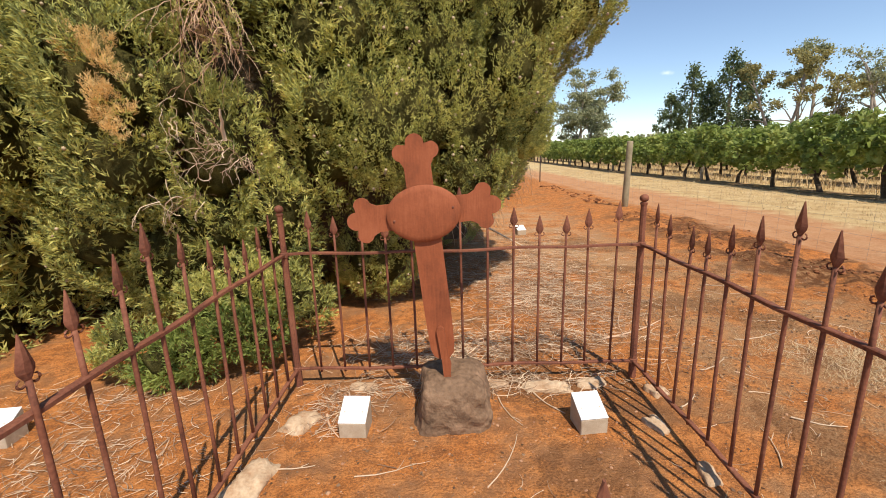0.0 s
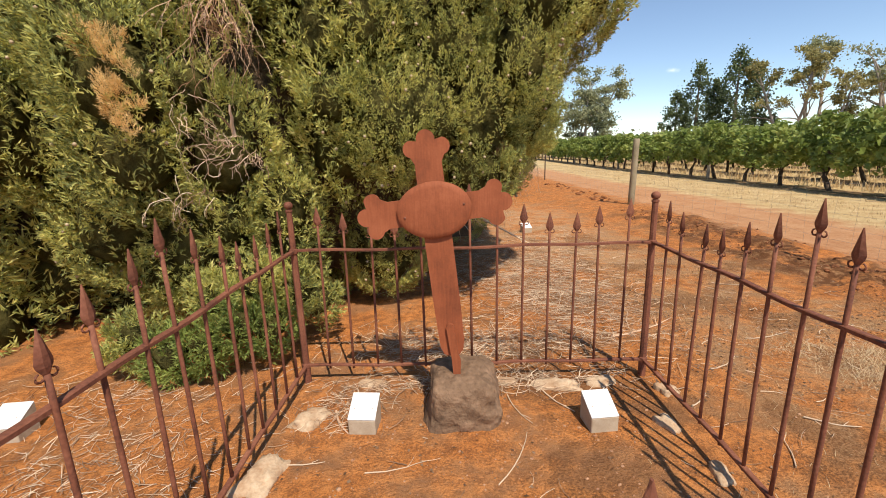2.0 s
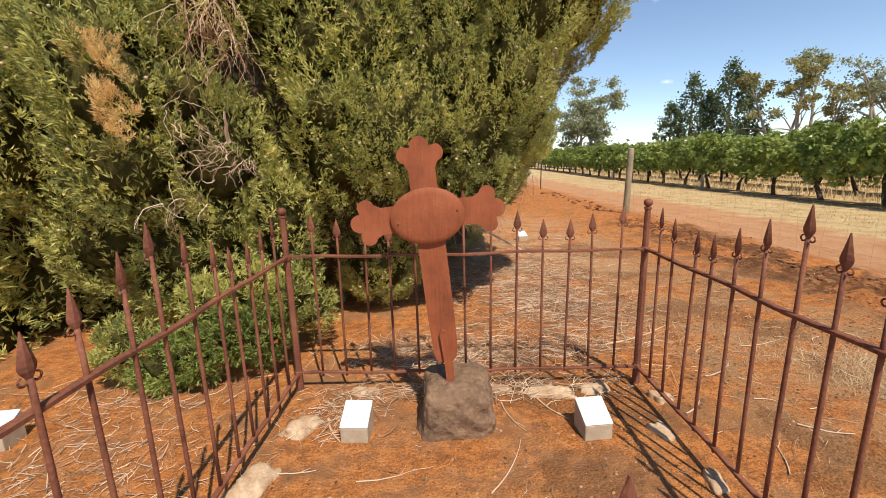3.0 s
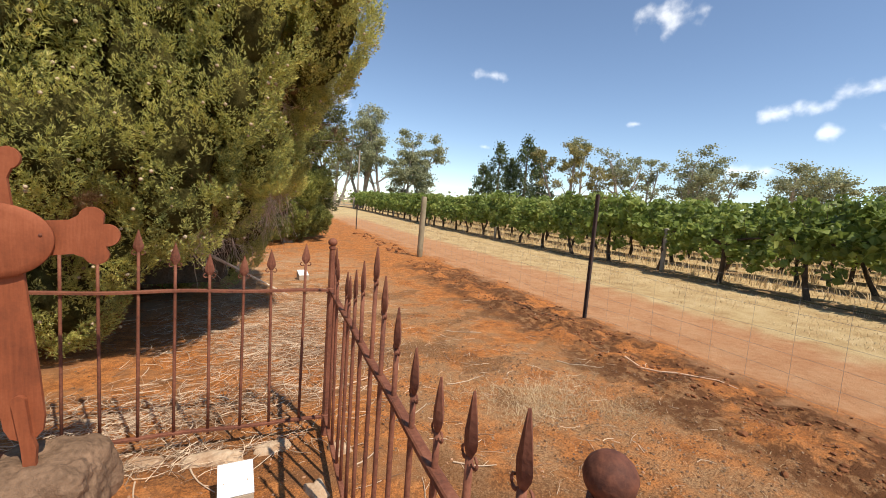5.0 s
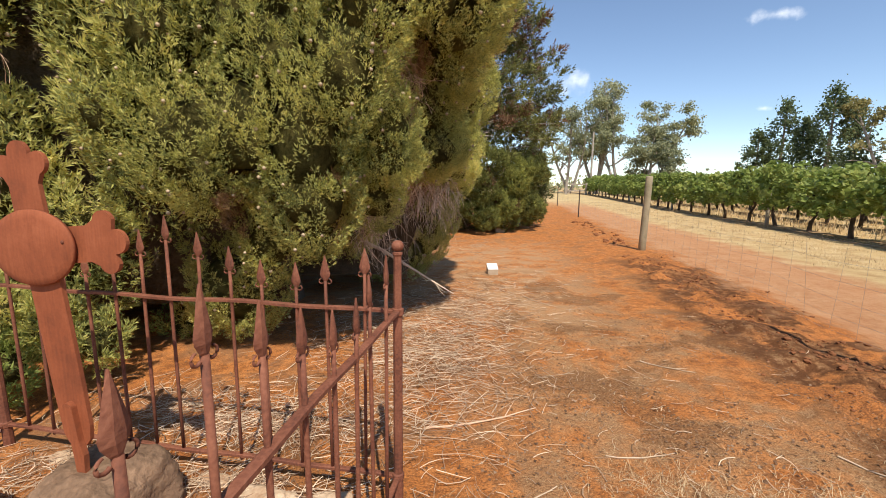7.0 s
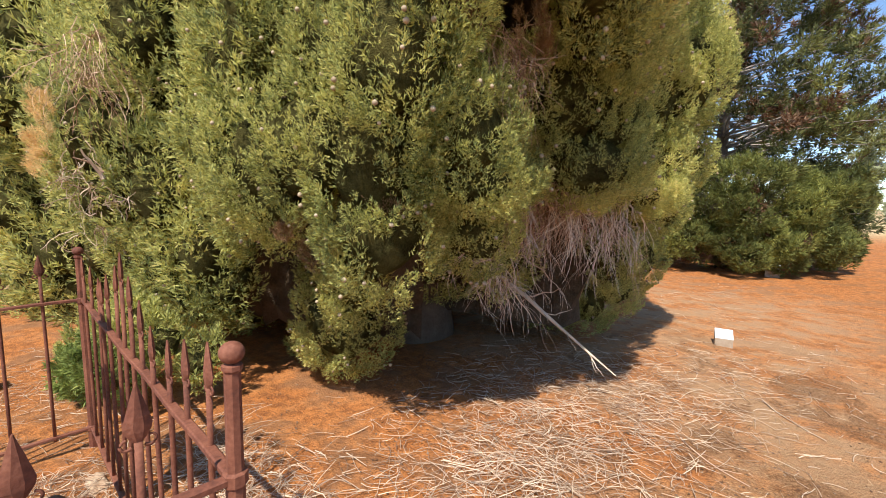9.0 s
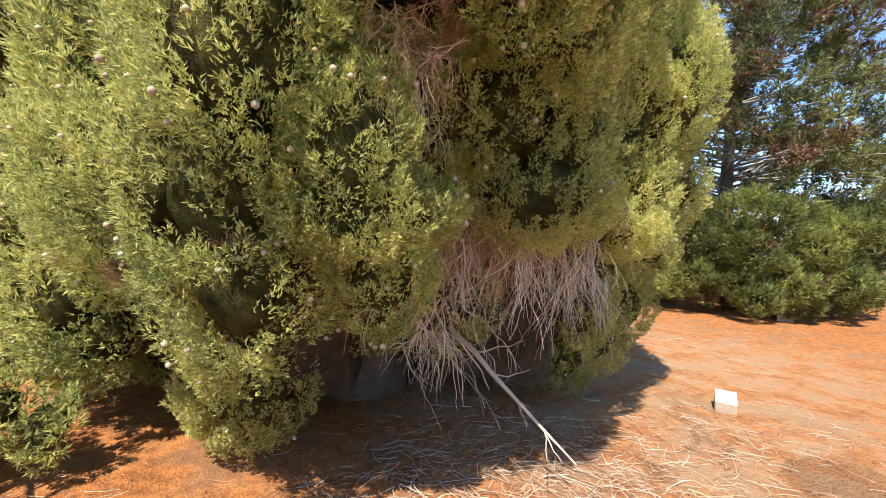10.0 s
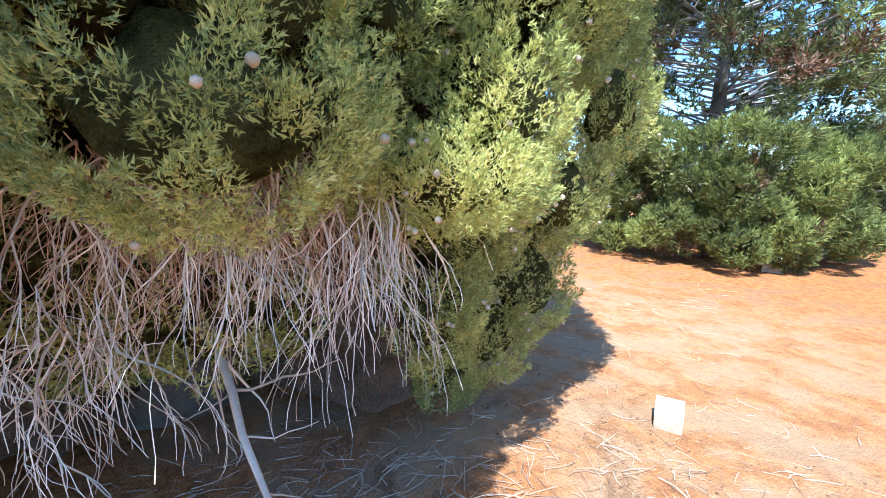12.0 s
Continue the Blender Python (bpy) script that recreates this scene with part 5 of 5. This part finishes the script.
# ---- far end of the track ----
bm = bmesh.new()
lathe(bm, [(0.15, -0.3), (0.13, 3.0), (0.10, 7.9), (0.09, 7.95)], 10)
single("timber_pole", bm_mesh("timber_pole", bm, GREY_WOOD, True), "tall weathered grey timber pole beside the track", "pole", pose(11.9, 58.4, 0.3))
gate = thing("farm_gate", "pale painted timber rail gate at the end of the track", "gate", (9.6, 55.7, 0.3))
for gxp in (-1.0, 1.4):
    bm = bmesh.new()
    box(bm, gxp - 0.12, gxp + 0.12, -0.1, 0.1, -0.2, 1.55, 0.02)
    part("gate_post", bm_mesh("gate_post", bm, GREY_WOOD), gate)
for z in (0.55, 1.35):
    bm = bmesh.new()
    box(bm, -0.88, 1.28, -0.04, 0.04, z - 0.07, z + 0.07, 0.01)
    part("gate_rail", bm_mesh("gate_rail", bm, GREY_WOOD), gate)


# ---- litter, sticks, grass, pebbles ----
def scatter_twigs(boxes):
    paths = []
    for x0, x1, y0, y1, n, lmin, lmax, up in boxes:
        xs = np.clip(rng.normal(0.5, 0.25, n), -0.1, 1.1) * (x1 - x0) + x0
        ys = np.clip(rng.normal(0.5, 0.27, n), -0.1, 1.1) * (y1 - y0) + y0
        zs = height(xs, ys)
        for x, y, z in zip(xs, ys, zs):
            L = rng.uniform(lmin, lmax)
            a = rng.uniform(0, 6.28)
            k = rng.normal(0, 0.22)
            r = rng.uniform(0.0009, 0.0028)
            t = np.linspace(-0.5, 0.5, 4)
            ang = a + k * t * 2
            zz = z + 0.004 + rng.uniform(0, up) + np.abs(rng.normal(0, 0.010)) * (t + 0.5)
            paths.append(np.stack([x + L * t * np.cos(ang), y + L * t * np.sin(ang), zz, np.full(4, r) * (1 - 0.4 * (t + 0.5))], -1))
    return tubes(paths, 3)


v, f = scatter_twigs([(0.7, 2.5, 3.2, 6.0, 2300, 0.05, 0.24, 0.03), (0.9, 2.7, 4.6, 7.3, 1100, 0.05, 0.26, 0.02), (-0.2, 1.7, 3.0, 3.7, 1100, 0.05, 0.24, 0.04), (-0.3, 1.8, 2.72, 2.95, 420, 0.05, 0.22, 0.02),
                      (-0.33, 0.3, 2.4, 2.85, 240, 0.04, 0.18, 0.015), (-1.9, -0.4, 0.9, 2.6, 1500, 0.02, 0.12, 0.008), (-2.6, -0.5, 2.4, 3.1, 250, 0.05, 0.2, 0.01), (1.2, 2.6, 3.4, 4.9, 160, 0.25, 0.5, 0.03)])
single("twig_litter", mesh_np("twig_litter", v, f, TWIG), "thick litter of bleached fallen twigs on red soil", "twigs", kind="stuff")
v, f = scatter_twigs([(2.0, 4.6, 1.2, 5.6, 420, 0.03, 0.16, 0.006), (1.5, 3.4, 5.5, 9, 420, 0.03, 0.2, 0.006), (-0.2, 1.7, 0.9, 2.5, 45, 0.03, 0.12, 0.005), (0.0, 1.6, 4.4, 7.2, 420, 0.05, 0.22, 0.01), (0, 2.2, 8, 12, 160, 0.06, 0.3, 0.01)])
single("twig_litter", mesh_np("twig_litter", v, f, TWIG), "scattered dry twigs on bare soil", "twigs", kind="stuff")


def stick(x, y, L, ang, thick, mat=TWIG, bend=0.25, label="dry fallen stick on red soil"):
    n, r = 7, thick * 0.62
    t = np.linspace(-0.5, 0.5, n)
    a = radians(ang) + bend * t
    xs, ys = x + L * t * np.cos(a), y + L * t * np.sin(a)
    p = np.stack([xs, ys, height(xs, ys) + r * 0.8 + 0.006 * rng.random(n), np.linspace(r, r * 0.45, n)], -1)
    paths = [p]
    for j in (2, 4):
        paths.append(wander(p[j, :3], (math.cos(a[j] + 0.7 * rng.choice([-1, 1])), math.sin(a[j] + 0.7), 0.08), L * 0.22, 4, r * 0.5, r * 0.2, 0.1))
    v, f = tubes(paths, 6)
    single("stick", mesh_np("stick", v, f, mat, True), label, "stick", group="fallen sticks")


for s in ((2.25, 3.62, 0.75, 28, 0.012, BROWN_TWIG), (3.1, 3.42, 0.38, 10, 0.008), (2.5, 3.0, 0.32, 32, 0.009), (0.35, 2.08, 0.30, 15, 0.006), (0.95, 2.15, 0.42, 62, 0.006), (1.0, 2.55, 0.3, -70, 0.007),
          (0.62, 1.72, 0.42, 20, 0.007), (-0.12, 2.12, 0.22, 5, 0.007), (-0.02, 2.45, 0.25, -60, 0.012, BROWN_TWIG), (2.1, 2.6, 0.2, 40, 0.008), (2.65, 2.35, 0.25, -20, 0.008), (3.6, 4.6, 0.4, -30, 0.008),
          (2.7, 6.4, 0.6, -50, 0.009), (2.4, 5.4, 0.5, -35, 0.008, BROWN_TWIG), (4.2, 3.4, 0.35, -45, 0.007), (1.25, 2.62, 0.26, -58, 0.008), (4.9, 2.9, 0.9, -52, 0.014, BROWN_TWIG), (1.7, 5.0, 0.55, 12, 0.008), (2.3, 2.2, 0.3, 70, 0.006)):
    stick(*s)


def blades(xs, ys, hmin, hmax, w, mat, lean, name):
    n = len(xs)
    h = rng.uniform(hmin, hmax, n)
    a = rng.uniform(0, 6.28, n)
    l = rng.uniform(0.2, 1.0, n) * lean * h
    z = height(xs, ys)
    b = np.stack([xs, ys, z - 0.005], -1)
    s = np.stack([-np.sin(a), np.cos(a), 0 * a], -1) * w
    mid = b + np.stack([np.cos(a) * l * 0.35, np.sin(a) * l * 0.35, h * 0.6], -1)
    tip = b + np.stack([np.cos(a) * l, np.sin(a) * l, h], -1)
    v = np.stack([b - s, b + s, mid - s * 0.7, mid + s * 0.7, tip], 1).reshape(-1, 3)
    i = np.arange(n) * 5
    f = np.concatenate([np.stack([i, i + 1, i + 3], -1), np.stack([i, i + 3, i + 2], -1), np.stack([i + 2, i + 3, i + 4], -1)])
    return mesh_np(name, v, f, mat)


def clumps(centres, n, spread):
    c = np.array(centres)
    k = rng.integers(0, len(c), n)
    return c[k, 0] + rng.normal(0, spread, n), c[k, 1] + rng.normal(0, spread, n)


bx, by = clumps([(3.42, 2.98), (3.62, 3.05), (3.75, 2.88), (3.55, 2.80), (3.3, 2.8), (3.9, 3.1), (3.1, 3.2), (4.0, 2.6)], 3600, 0.12)
single("dry_grass", blades(bx, by, 0.010, 0.050, 0.0012, STRAW, 3.4, "dry_grass"), "low clumps of dead straw-coloured grass", "grass", kind="stuff")
n = 26000
xs, ys = rng.uniform(7.6, 11.6, n), rng.uniform(-4, 36, n)
keep = value_noise(xs, ys, 0.9, 21) + 0.5 * value_noise(xs, ys, 0.3, 22) + soft(7.6, 8.6, xs) * 0.8 > 0.35
xs, ys = xs[keep], ys[keep]
single("dry_grass", blades(xs, ys, 0.015, 0.07, 0.005, STRAW, 1.8, "dry_grass"), "dry straw grass along the vineyard verge", "grass", kind="stuff")
n = 15000
rows_x = ROW_X + ROW_STEP * rng.integers(0, 6, n)
xs = rows_x + rng.uniform(0.35, 1.6, n)
ys = rng.uniform(-5, 40, n)
single("dry_grass", blades(xs, ys, 0.06, 0.34, 0.012, STRAW, 0.9, "dry_grass"), "tall dry grass between the vine rows", "grass", kind="stuff")


def pebble_mesh(name, xs, ys, size, mat):
    bm = bmesh.new()
    bmesh.ops.create_icosphere(bm, subdivisions=1, radius=1.0)
    bv = np.array([v.co for v in bm.verts])
    bf = np.array([[v.index for v in f.verts] for f in bm.faces])
    bm.free()
    n = len(xs)
    sc = size[:, None, None] * rng.uniform(0.55, 1.2, (n, 1, 3)) * np.array([1, 1, 0.6]) * rng.uniform(0.8, 1.15, (n, len(bv), 1))
    a = rng.uniform(0, 6.28, n)
    p = bv[None] * sc
    c, s = np.cos(a)[:, None], np.sin(a)[:, None]
    p = np.stack([p[..., 0] * c - p[..., 1] * s, p[..., 0] * s + p[..., 1] * c, p[..., 2]], -1)
    p += np.stack([xs, ys, height(xs, ys) + size * 0.15], -1)[:, None]
    f = (bf[None] + (np.arange(n) * len(bv))[:, None, None]).reshape(-1, 3)
    return mesh_np(name, p.reshape(-1, 3), f, mat)


n = 2600
xs, ys = np.concatenate([rng.uniform(-0.3, 1.85, n // 2), rng.uniform(1.9, 4.6, n // 2)]), np.concatenate([rng.uniform(0.8, 2.9, n // 2), rng.uniform(1.0, 9.0, n // 2)])
single("gravel", pebble_mesh("gravel", xs, ys, rng.uniform(0.002, 0.0075, n) * rng.choice([0.7, 0.8, 1, 1.6], n), PEBBLE), "small pale pebbles on red soil", "gravel", kind="stuff")
n = 1700
ys = rng.uniform(0.5, 10.0, n)
xs = rng.normal(4.95, 0.28, n) - 0.008 * ys
single("soil_clods", pebble_mesh("soil_clods", xs, ys, 0.005 + 0.028 * rng.random(n) ** 3, CLOD), "crumbled dark red clods along the fence line", "soil", kind="stuff")
xs, ys = rng.normal(4.85, 0.18, 60), rng.uniform(11, 18, 60)
single("soil_clods", pebble_mesh("soil_clods", xs, ys, rng.uniform(0.03, 0.08, 60), CLOD), "row of dark red clods by the track", "soil", kind="stuff")

n = 10000
xs = np.concatenate([rng.normal(3.4, 0.9, n // 2), rng.uniform(-0.3, 4.9, n // 2)])
ys = np.concatenate([rng.normal(3.4, 1.6, n // 2), rng.uniform(0.8, 8.5, n // 2)])
keep = value_noise(xs, ys, 0.5, 31) + 0.6 * value_noise(xs, ys, 0.17, 32) > -0.15
xs, ys = xs[keep], ys[keep]
pos = np.stack([xs, ys, height(xs, ys) + 0.004], -1)
single("leaf_litter", leaf_cloud("leaf_litter", pos, rng.uniform(0.006, 0.022, len(pos)), CHIPS, 1.6), "fine brown leaf and bark litter on red soil", "leaf litter", kind="stuff")
xs, ys = clumps([(3.0, 2.2), (3.3, 4.2), (2.7, 2.9), (4.3, 3.6), (3.9, 1.9), (2.4, 1.7), (3.0, 5.2), (4.4, 2.2), (2.6, 4.0), (3.6, 3.7), (3.3, 1.6)], 2400, 0.32)
single("dry_grass", blades(xs, ys, 0.004, 0.022, 0.0012, STRAW, 5.0, "dry_grass"), "thin flattened dead grass on the soil", "grass", kind="stuff")
